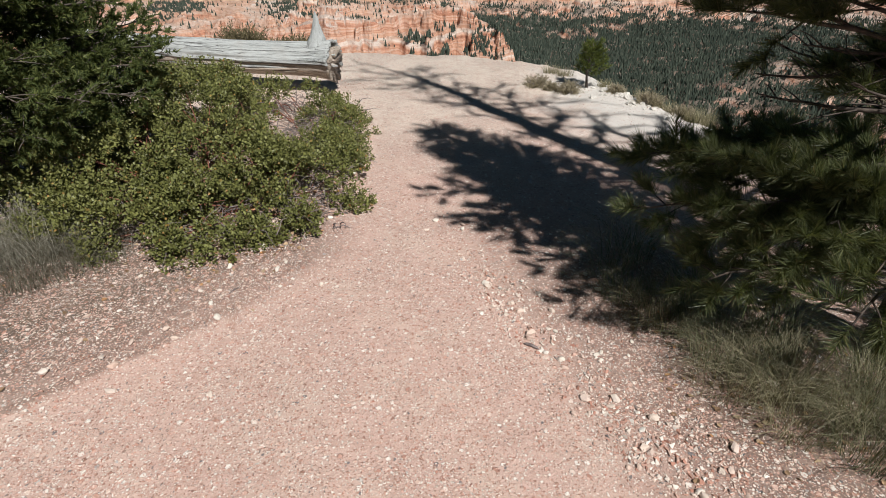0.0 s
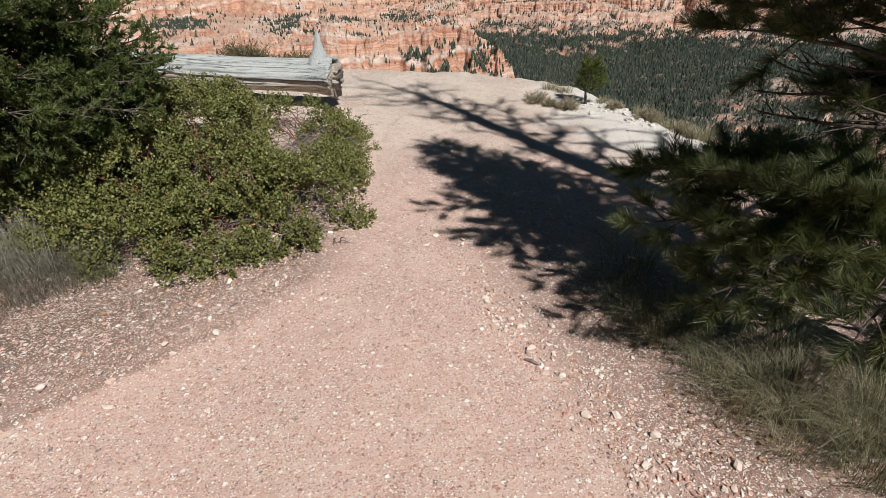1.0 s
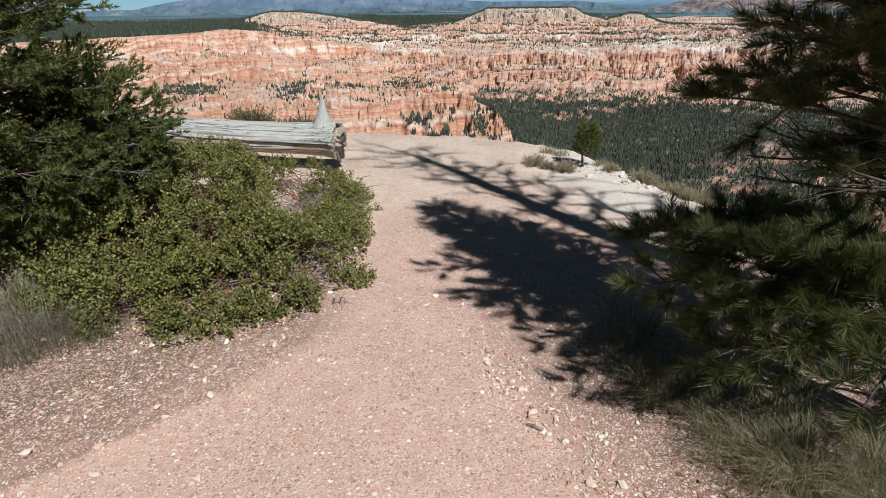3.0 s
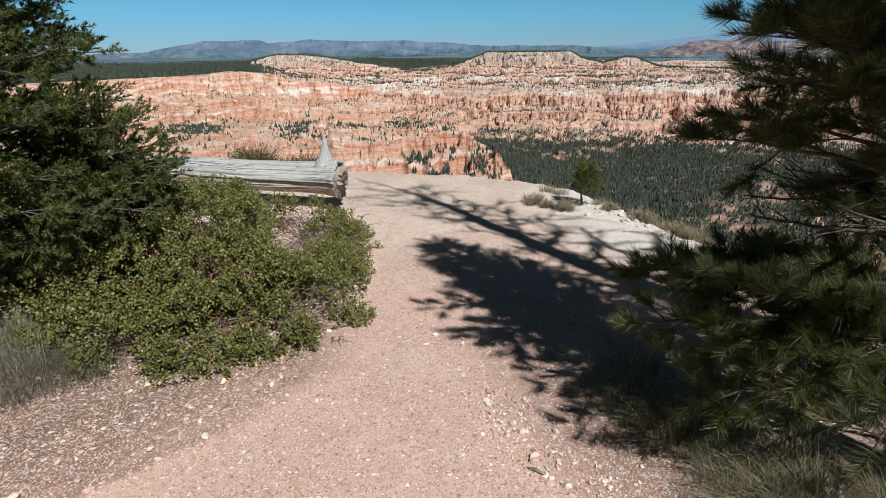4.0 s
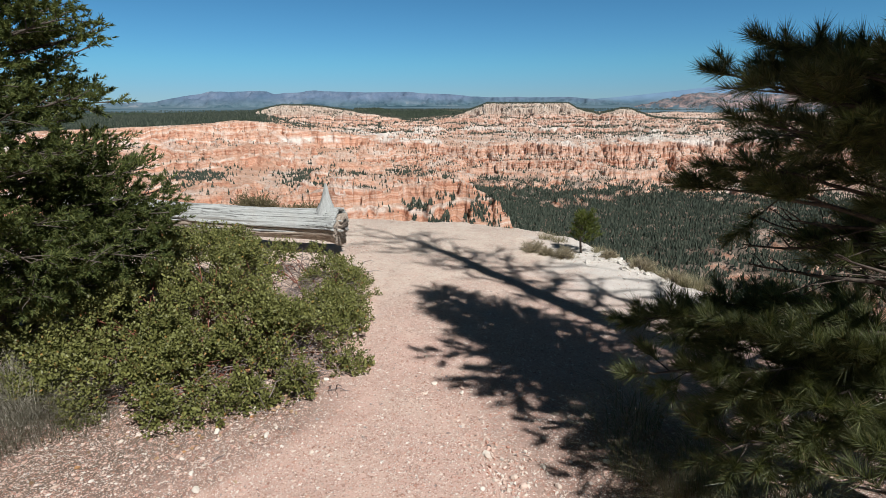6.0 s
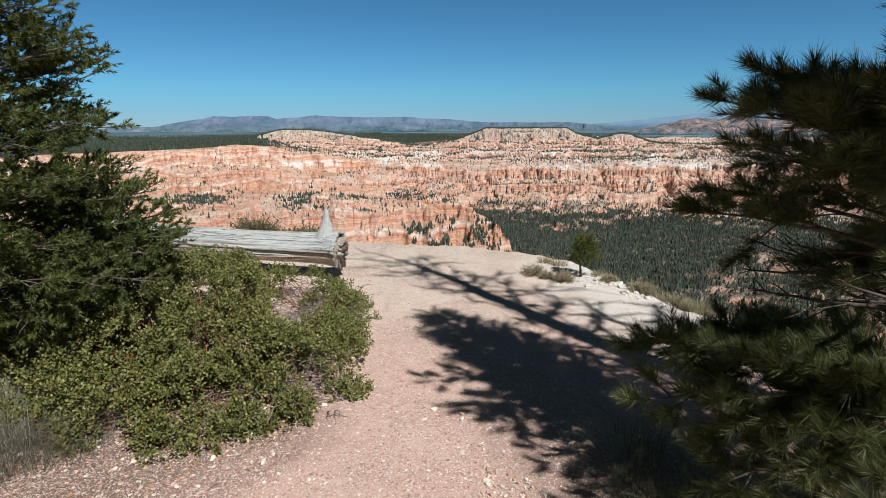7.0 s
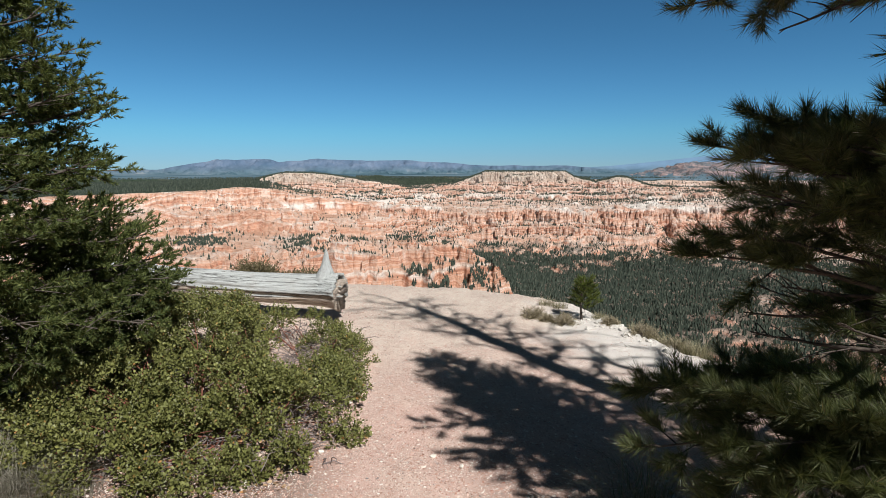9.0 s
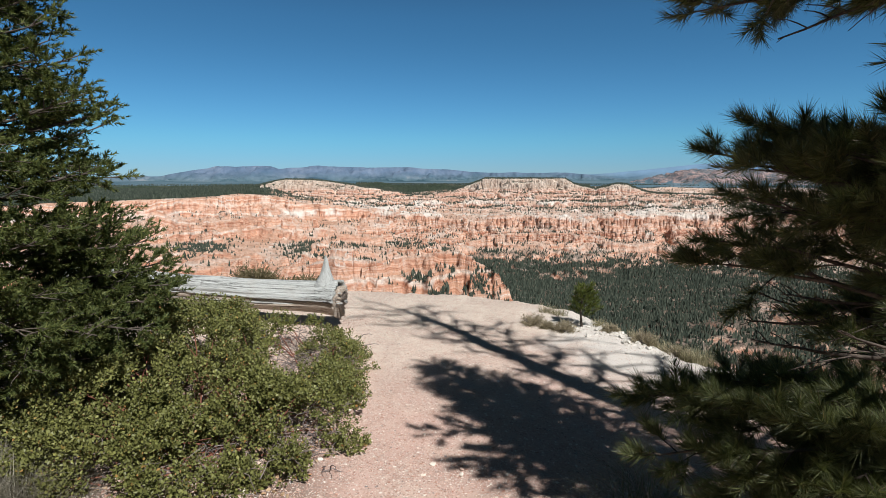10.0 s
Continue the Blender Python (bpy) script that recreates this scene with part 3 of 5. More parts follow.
    f = ridge(r, th, 2560 + 90 * big, along(th, (-60, -120), (-10, -110), (-9, -40), (-6.5, -38), (-4, -50), (0, -45), (4, -48), (6, -56), (14, -56), (20, -58), (40, -50)) + 5 * mid, 50 * mid, 6, 40, 0.1, 0.03)
    z = np.maximum(z, f)
    h = ridge(r, th, 3250 + 60 * big, along(th, (14, -140), (17.5, -50), (20.5, -12), (22.8, 22), (24.2, 34), (26, 30), (27.5, 44), (29, 26), (33, 28), (60, 30)) + 6 * rib - 6, 160 * mid - 60 * fe, 10, 60, 0.2, 0.25)
    z = np.maximum(z, h)
    # the plain and the ranges behind it, coloured blue as painted haze
    z = np.maximum(z, np.where(r > 2700, -50 + 2.5 * big + 8 * smooth(3600, 4600, r), -400))
    g = ridge(r, th, 4450, along(th, (-60, -30), (-32, -30), (-27.5, -12), (-26, 14), (-24.4, 34), (-23.2, 44), (-22.4, 60), (-20.6, 54), (-19.4, 62), (-17.4, 64), (-16.6, 44), (-14.5, 54), (-13, 72), (-10, 66), (-7, 54), (-4, 62), (-1.5, 44), (0.5, 40),
              (3, 20), (8, 14), (13, 12), (16, -10), (20, -50)) + 9 * fbm(np.radians(th) * 30, 0 * r, 4, 71), 160 * mid + 60 * rib, 18, 50, 0.22, -0.002)
    z = np.maximum(z, g)
    k = ridge(r, th, 4830, along(th, (-60, -60), (11, -20), (17, 12), (22, 55), (25, 84), (30, 100), (60, 110)) + 2 * fbm(np.radians(th) * 20, 0 * r, 3, 72), 20 * mid, 10, 20, 0.35, 0.0)
    z = np.maximum(z, k)
    # hard beds stand out as ledges
    tilt = z + 9 * fbm(x / 320, y / 320, 3, 81) + 4.5 * small
    out = z
    near = 0.45 + 0.55 * smooth(470, 620, r)
    for bed, share in ((13.0, (0.6 - 0.25 * smooth(1150, 1400, r)) * near), (5.2, 0.4)):
        f = tilt / bed - np.floor(tilt / bed)
        out = out + share * bed * (smooth(0.3, 0.7, f) - f)
    return np.where((r < 2330) & (z > floor + 3), out, z)


def height(x, y):
    x, y = np.asarray(x, dtype=float), np.asarray(y, dtype=float)
    r = np.hypot(x, y)
    return np.where(r < 60, near_height(x, y), np.maximum(near_height(x, y), far_height(x, y)))


def ground_at(x, y):
    return float(near_height(np.array([x]), np.array([y]))[0])


th = np.concatenate([np.arange(-180, -60, 4.0), np.arange(-60, -43, 0.5), np.arange(-43, 43, 0.145), np.arange(43, 60, 0.5), np.arange(60, 180, 4.0)])
rr = np.concatenate([np.geomspace(0.15, 3.0, 34)[:-1], np.geomspace(3.0, 9.5, 70)[:-1], np.geomspace(9.5, 330, 22)[:-1],
                     np.geomspace(330, 1000, 260)[:-1], np.geomspace(1000, 2700, 200)[:-1], np.geomspace(2700, 4950, 70)])
A, R = np.meshgrid(np.radians(th), rr)
X, Y = R * np.sin(A), R * np.cos(A)
Z = height(X, Y)
nr, na = X.shape
V = np.vstack([np.stack([X, Y, Z], -1).reshape(-1, 3), (0, 0, ground_at(0, 0))])
i, j = np.meshgrid(np.arange(nr - 1), np.arange(na), indexing="ij")
j2 = (j + 1) % na
quads = np.stack([i * na + j, i * na + j2, (i + 1) * na + j2, (i + 1) * na + j], -1).reshape(-1, 4)[:, ::-1]
tris = np.stack([np.full(na, nr * na), np.arange(na), (np.arange(na) + 1) % na], -1)[:, ::-1]
mid_r = rr[:-1][i].ravel()
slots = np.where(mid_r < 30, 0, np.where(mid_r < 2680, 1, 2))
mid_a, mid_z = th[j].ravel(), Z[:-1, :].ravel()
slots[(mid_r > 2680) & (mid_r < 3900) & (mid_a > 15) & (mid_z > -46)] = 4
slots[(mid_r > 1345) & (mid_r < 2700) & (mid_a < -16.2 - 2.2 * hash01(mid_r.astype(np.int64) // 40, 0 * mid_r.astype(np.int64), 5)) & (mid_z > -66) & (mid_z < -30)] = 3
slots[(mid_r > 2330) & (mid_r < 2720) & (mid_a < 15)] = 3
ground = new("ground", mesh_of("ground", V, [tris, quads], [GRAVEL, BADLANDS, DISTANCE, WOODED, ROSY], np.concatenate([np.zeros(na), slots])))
tagged(ground, "pink gravel rim above a canyon of orange limestone cliffs", "ground", kind="structure")


# ---- far woods ----
def far_woods():
    rng = np.random.default_rng(3)
    n = 350000
    r = np.sqrt(rng.uniform(330 ** 2, 3000 ** 2, n))
    a = rng.uniform(-44, 44, n)
    r[:45000] = np.sqrt(rng.uniform(400 ** 2, 1000 ** 2, 45000))       # the valley floor is thickly wooded
    a[:45000] = rng.uniform(2, 40, 45000)
    r[45000:62000] = np.sqrt(rng.uniform(560 ** 2, 1060 ** 2, 17000))    # groves between the mounds
    a[45000:62000] = rng.uniform(-28, 4, 17000)
    r[62000:68000] = np.sqrt(rng.uniform(375 ** 2, 475 ** 2, 6000))      # the foot of the orange fin
    a[62000:68000] = rng.uniform(-7, 9, 6000)
    x, y = r * np.sin(np.radians(a)), r * np.cos(np.radians(a))
    z = height(x, y)
    slope = np.abs(height(x + 2.5, y + 3) - z) / 3.2
    patch = fbm(x / 110, y / 110, 4, 91)
    # trees keep to the hollows between the ridges
    g = 38 + 0.012 * r
    hollow = 0.5 * (height(x * (1 - g / r), y * (1 - g / r)) + height(x * (1 + g / r), y * (1 + g / r))) - z
    dell = smooth(-1.0, 9.0, hollow)
    low = smooth(-130, -145, z) + 0.16 * smooth(-104, -116, z) * smooth(1250, 1150, r)
    grove = 1.6 * np.exp(-((a + 11.5) / 3.6) ** 2 - ((r - 700) / 80) ** 2) + 1.3 * np.exp(-((a + 24.5) / 2.4) ** 2 - ((r - 690) / 60) ** 2) + 1.2 * np.exp(-((a + 2) / 3) ** 2 - ((r - 850) / 70) ** 2)
    table = (r > 1330) & (r < 2750) & (a < -17) & (z < -30)
    dark = (r > 2400) & (a > -9) & (a < 15)
    p = 0.014 + (0.06 + 1.9 * dell) * smooth(-0.04, 0.14, patch) + 1.0 * low + 2.0 * smooth(520, 400, r) * smooth(-72, -82, z) * smooth(-8, 0, a) + 0.5 * smooth(520, 400, r) * smooth(-74, -82, z) + grove
    p = p + 0.13 * smooth(-0.05, 0.3, vnoise(x / 26, y / 26, 99)) + 0.55 * smooth(520, 460, r) * smooth(-4, 2, a) * smooth(0.0, 0.3, vnoise(x / 14, y / 14, 98))
    p = np.where(r > 1330, 0.06 + (0.16 + 1.4 * dell) * smooth(-0.10, 0.10, patch), p)
    p = np.where((r > 1500) & (r < 2400), p + 0.45 + 1.2 * smooth(-0.02, 0.10, fbm(x / 120, y / 120, 3, 93)), p)
    p = np.where(table | dark, 0.5, p) * np.where(r < 560, smooth(2.2, 1.0, slope), smooth(1.2, 0.5, slope))
    p = p * (1 - smooth(20, 32, a) * smooth(1000, 800, r) * (0.75 - 0.75 * smooth(-0.1, 0.2, patch)))
    fan = smooth(860, 900, r) * smooth(1090, 1040, r) * smooth(1, 5, a)
    p = p * (1 - 0.6 * fan) + 0.3 * fan * smooth(-0.25, 0.15, patch + 0.5 * vnoise(x / 22, y / 22, 95)) + 0.35 * smooth(1100, 1060, r) * smooth(560, 640, r) * smooth(-16, -10, a) * smooth(0.0, 0.2, vnoise(x / 60, y / 60, 97))
    p[:45000] *= smooth(-132, -145, z[:45000]) * (0.45 + 0.55 * smooth(-0.35, 0.0, vnoise(x[:45000] / 9, y[:45000] / 9, 96)))
    p[45000:62000] *= smooth(0.0, 0.25, grove[45000:62000] + 0.25 * patch[45000:62000])
    p[62000:68000] *= smooth(-64, -78, z[62000:68000]) * smooth(-5, 0, a[62000:68000]) * 0.7
    keep = rng.random(len(x)) < p * np.where(r > 1330, 0.66, 1.3)
    x, y, z, r = x[keep], y[keep], z[keep], r[keep]
    n = len(x)
    h = (2.2 + 4.6 * rng.random(n) ** 1.5) * np.where(z < -118, 0.95, np.where(r > 1330, 1.15, 0.85))
    w = h * rng.uniform(0.15, 0.33, n) * np.where(z < -118, 1.05, 1.0)
    turn = rng.uniform(0, 6.28, n)
    base = np.stack([x, y, z], -1)
    rag = rng.uniform(0.55, 1.35, (n, 4))
    # near trees have two skirts, joined by one thin face; far ones are a single ragged cone
    near, far = r < 480, r > 820
    V, F, count = [], [], 0
    for group, sides, tiers in ((near, 4, ((0.06, 1.0, 0.68), (0.42, 0.62, 1.0))), (~near & ~far, 4, ((0.05, 0.95, 1.0),)), (far, 3, ((0.05, 1.0, 1.0),))):
        k = np.arange(sides)
        cone = np.stack([k, (k + 1) % sides, np.full(sides, sides)], -1)
        m = int(group.sum())
        v = np.empty((m, len(tiers) * (sides + 1), 3))
        faces = []
        for q, (low_at, wide, top_at) in enumerate(tiers):
            o = q * (sides + 1)
            ang = turn[group][:, None] + q * 0.7 + k[None] * 2 * np.pi / sides
            v[:, o:o + sides, :2] = base[group][:, None, :2] + np.stack([np.cos(ang), np.sin(ang)], -1) * (w[group][:, None] * wide * rag[group, :sides])[..., None]
            v[:, o:o + sides, 2] = (z[group] + low_at * h[group])[:, None]
            v[:, o + sides] = base[group]
            v[:, o + sides, 2] += top_at * h[group]
            faces.append(cone + o)
        if len(tiers) == 2:
            faces.append(np.array([[sides, sides + 1, sides + 2]]))
        T = np.concatenate(faces)
        F.append((T[None] + (np.arange(m) * v.shape[1])[:, None, None]).reshape(-1, 3) + count)
        V.append(v.reshape(-1, 3))
        count += m * v.shape[1]
    V, F = np.vstack(V), np.vstack(F)
    ob = new("far_forest", mesh_of("far_forest", V, [F], [FOREST], shade=False))
    tagged(ob, "dark green conifer forest scattered over canyon floor and slopes", "forest", kind="stuff")


far_woods()


def hoodoos():
    """Rows of weathered rock columns along the cliffs."""
    rng = np.random.default_rng(37)
    n = 150000
    r = np.sqrt(rng.uniform(385 ** 2, 2240 ** 2, n))
    a = rng.uniform(-42, 42, n)
    sx, cy = np.sin(np.radians(a)), np.cos(np.radians(a))
    z = height(r * sx, r * cy)
    step = 6 + r / 400
    rise = height((r + step) * sx, (r + step) * cy) - z
    keep = (rise > 5.5 + r / 900) & (z > -126) & (r > 530) & (rng.random(n) < np.where((a < -7) & (r < 1330), 0.22, 0.8))
    r, a, z, rise = r[keep][:5200], a[keep][:5200], z[keep][:5200], rise[keep][:5200]
    n, sides = len(r), 5
    tall = rise * rng.uniform(0.6, 1.1, n)
    thick = rng.uniform(1.1, 2.4, n) * (0.7 + r / 1500)
    x, y = r * np.sin(np.radians(a)), r * np.cos(np.radians(a))
    levels = ((-0.15, 1.35), (0.35, 1.0), (0.65, 1.05), (0.93, 0.78))
    V = np.empty((n, len(levels) * sides + 1, 3))
    turn = rng.uniform(0, 6.28, n)
    for k, (u, w) in enumerate(levels):
        ang = turn[:, None] + np.arange(sides)[None] * 2 * np.pi / sides
        rad = thick[:, None] * w * rng.uniform(0.75, 1.25, (n, sides))
        V[:, k * sides:(k + 1) * sides, 0] = x[:, None] + rad * np.cos(ang)
        V[:, k * sides:(k + 1) * sides, 1] = y[:, None] + rad * np.sin(ang)
        V[:, k * sides:(k + 1) * sides, 2] = (z + u * tall)[:, None]
    V[:, -1] = np.stack([x, y, z + tall * 0.99], -1)
    q = np.array([(k * sides + j, k * sides + (j + 1) % sides, (k + 1) * sides + (j + 1) % sides, (k + 1) * sides + j) for k in range(len(levels) - 1) for j in range(sides)])
    last = (len(levels) - 1) * sides
    t = np.array([(last + j, last + (j + 1) % sides, last + sides) for j in range(sides)])
    off = (np.arange(n) * V.shape[1])[:, None, None]
    ob = new("rock_pillars", mesh_of("rock_pillars", V.reshape(-1, 3), [(t[None] + off).reshape(-1, 3), (q[None] + off).reshape(-1, 4)], [BADLANDS], shade=False))
    tagged(ob, "orange limestone pillars standing in rows along the canyon cliffs", "rock pillars", kind="stuff")


hoodoos()


def sky_blocking_woods():
    """Closes the place behind the camera with unseen trees, added to dim skylight in shadows."""
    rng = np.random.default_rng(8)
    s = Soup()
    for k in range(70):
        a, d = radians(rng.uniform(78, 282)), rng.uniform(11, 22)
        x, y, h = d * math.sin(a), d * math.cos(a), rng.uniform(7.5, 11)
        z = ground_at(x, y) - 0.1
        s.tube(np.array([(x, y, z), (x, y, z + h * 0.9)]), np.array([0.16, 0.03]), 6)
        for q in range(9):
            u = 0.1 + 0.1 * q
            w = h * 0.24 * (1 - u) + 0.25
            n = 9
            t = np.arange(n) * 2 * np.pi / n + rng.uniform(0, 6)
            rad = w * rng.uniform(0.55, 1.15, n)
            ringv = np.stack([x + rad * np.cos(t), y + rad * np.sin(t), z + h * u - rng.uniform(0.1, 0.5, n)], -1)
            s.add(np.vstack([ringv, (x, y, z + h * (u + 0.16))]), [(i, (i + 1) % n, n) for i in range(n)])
    tagged(new("unseen_backdrop", s.mesh("unseen_backdrop", FOREST, False)), "unseen conifers added behind the viewpoint to block sky light", "woods", kind="structure")


sky_blocking_woods()


# ---- plants: builders ----
def needles(soup, o, d, length, count, size, width, spread, rng, lift=0.0):
    """Needles round every shoot: thin blades that lean forwards along it."""
    n = len(o)
    t = rng.uniform(0.0, 1.0, (n, count))
    base = o[:, None] + d[:, None] * (length[:, None] * t)[..., None]
    rad = rng.normal(size=(n, count, 3))
    rad -= (rad * d[:, None]).sum(-1, keepdims=True) * d[:, None]
    rad = unit(rad)
    ang = np.radians(spread) * (1 - 0.55 * t) * rng.uniform(0.65, 1.25, (n, count))
    way = d[:, None] * np.cos(ang)[..., None] + rad * np.sin(ang)[..., None]
    way[..., 2] += lift
    way = unit(way)
    side = unit(np.cross(way, rng.normal(size=(n, count, 3)))) * width * 0.5
    tip = base + way * (size * rng.uniform(0.7, 1.15, (n, count)))[..., None]
    V = np.stack([base - side, base + side, tip], 2).reshape(-1, 3)
    soup.add(V, np.arange(len(V)).reshape(-1, 3))


def bent(p0, p1, sag, steps=6, wobble=0.0, rng=None):
    t = np.linspace(0, 1, steps + 1)[:, None]
    p = np.asarray(p0) * (1 - t) + np.asarray(p1) * t
    p[:, 2] += sag * (4 * t[:, 0] * (1 - t[:, 0]))
    if wobble:
        q = rng.normal(size=p.shape) * wobble
        q[0] = 0
        p = p + np.cumsum(q, axis=0) * 0.5
    return p


def bough(tree, base, p0, p1, sag, r0, rng, bark_mat, needle=None, gap=0.09, side_len=0.4, bare=0.35, flat=0.35, shoot_gap=0.07, shoot_len=(0.09, 0.14), droop=0.0, tufts=0.35, name="bough"):
    """A branch with side twigs, one part of the tree; its needles are a part of the branch.
    needle: (material, count, size, width, spread, lift), or None for dead wood."""
    wood, shoots = Soup(), []
    p = bent(p0, p1, sag, 8, 0.012, rng)
    L = np.linalg.norm(np.diff(p, axis=0), axis=1).sum()
    wood.tube(p, np.linspace(r0, 0.003, len(p)), 5)
    tang = unit(np.gradient(p, axis=0))
    n = max(3, int(L * (1 - bare) / gap))
    for k in range(n):
        t = bare + (1 - bare) * (k + rng.random()) / n
        f = t * (len(p) - 1)
        i = min(int(f), len(p) - 2)
        at = p[i] * (1 - f + i) + p[i + 1] * (f - i)
        side = unit(np.cross(tang[i], (0, 0, 1))) * (1 if k % 2 else -1)
        way = unit(tang[i] * rng.uniform(0.5, 0.9) + side * rng.uniform(0.6, 1.0) + np.array([0, 0, 1]) * rng.normal(0.08 - droop, flat))
        tw = L * side_len * (1.15 - t) * rng.uniform(0.6, 1.2) + 0.05
        q = bent(at, at + way * tw, 0.04 * tw, 3, 0.006, rng)
        wood.tube(q, np.linspace(max(0.0022, r0 * 0.28), 0.0016, len(q)), 4, cap=False)
        m = max(1, int(tw / shoot_gap))
        for j in range(m):
            u = tufts + (1 - tufts) * (j + rng.random()) / m
            g = q[0] * (1 - u) + q[-1] * u
            w = unit(way + rng.normal(size=3) * 0.45 + np.array([0, 0, 0.18 - droop]))
            shoots.append((g, w, rng.uniform(*shoot_len)))
        shoots.append((q[-1], way, rng.uniform(*shoot_len)))
    shoots.append((p[-1], tang[-1], shoot_len[1]))
    ob = part(name, wood.mesh(name, bark_mat, True, base), tree)
    if needle:
        material, count, size, width, spread, lift = needle
        s = Soup()
        needles(s, np.array([a for a, _, _ in shoots]), np.array([b for _, b, _ in shoots]), np.array([c for _, _, c in shoots]), count, size, width, spread, rng, lift)
        part("needles", s.mesh("needles", material, False, base), ob, kind="stuff")
    return len(shoots)


# ---- the pine beside the path ----
PINE = np.array([1.75, 1.60, 0.0])


def pine():
    rng = np.random.default_rng(11)
    base = PINE + (0, 0, ground_at(*PINE[:2]) - 0.03)
    tall = 4.05
    tree = thing("pine_tree", base, "bushy dark green pine with long needles beside the path", "tree")
    trunk = Soup()
    t = np.linspace(0, 1, 14)
    axis = base + np.stack([0.05 * np.sin(t * 5), 0.04 * np.sin(t * 4 + 1), t * tall], -1)
    trunk.tube(axis, 0.075 * (1 - t) ** 0.8 + 0.008, 10)
    part("trunk", trunk.mesh("pine_trunk", PINE_BARK, True, base), tree)
    full = (PINE_GREEN, 118, 0.076, 0.0030, 62, 0.24)
    thin = (PINE_GREEN, 60, 0.085, 0.0046, 68, 0.2)

    def from_trunk(z):
        return base + (0.05 * math.sin(z / tall * 5), 0.04 * math.sin(z / tall * 4 + 1), z)

    # boughs that reach over the path: tip, height at the trunk, arch, bare share
    for tip, z, sag, bare in PINE_BOUGHS:
        bough(tree, base, from_trunk(z), tip, sag, 0.014, rng, PINE_BARK, full, gap=0.06, side_len=0.27, bare=bare, flat=0.3, shoot_gap=0.05, shoot_len=(0.06, 0.11), tufts=0.45)
    # the rest of the crown
    n = 108
    for k in range(n):
        z = 0.4 + (tall - 0.45) * (k + rng.random()) / n
        az = k * 2.4 + rng.normal() * 0.3
        reach = 0.86 * (1 - z / tall) ** 0.8 + 0.02
        way = np.array([math.cos(az), math.sin(az), 0.25])
        tip = from_trunk(z) + way * reach
        beside = math.degrees(math.atan2(tip[0], tip[1]))
        if (beside < 40 and tip[2] - 1.6 < 0.33 * math.hypot(tip[0], tip[1])) or (z < 2.2 and way[1] < 0.1 and way[0] < 0.5) or (1.2 < z < 1.9 and 0.523 * way[0] - 0.853 * way[1] > 0.2):
            continue                                  # the path is kept clear there
        bough(tree, base, from_trunk(z), from_trunk(z) + way * reach, 0.03, 0.013, rng, PINE_BARK, thin, gap=0.07, side_len=0.34, bare=0.15, flat=0.3, shoot_gap=0.07)
    # dead limbs without needles
    for p0, p1 in (((1.72, 1.72, 0.98), (1.19, 2.08, 0.95)), ((1.7, 1.8, 1.12), (1.25, 2.2, 1.02)), ((1.74, 1.7, 0.80), (1.32, 1.98, 0.74)), ((1.72, 1.66, 1.0), (1.36, 1.84, 1.06)), ((1.73, 1.7, 2.3), (1.22, 2.12, 2.08)), ((1.75, 1.75, 1.05), (1.42, 2.35, 1.06)), ((1.76, 1.75, 0.9), (1.55, 2.3, 0.98)), ((1.75, 1.7, 1.2), (1.35, 2.15, 1.12)), ((1.77, 1.75, 1.15), (1.72, 2.3, 1.12))):
        bough(tree, base, p0, p1, -0.02, 0.012, rng, PINE_BARK, None, gap=0.06, side_len=0.4, bare=0.2, flat=0.35, name="dead_bough")


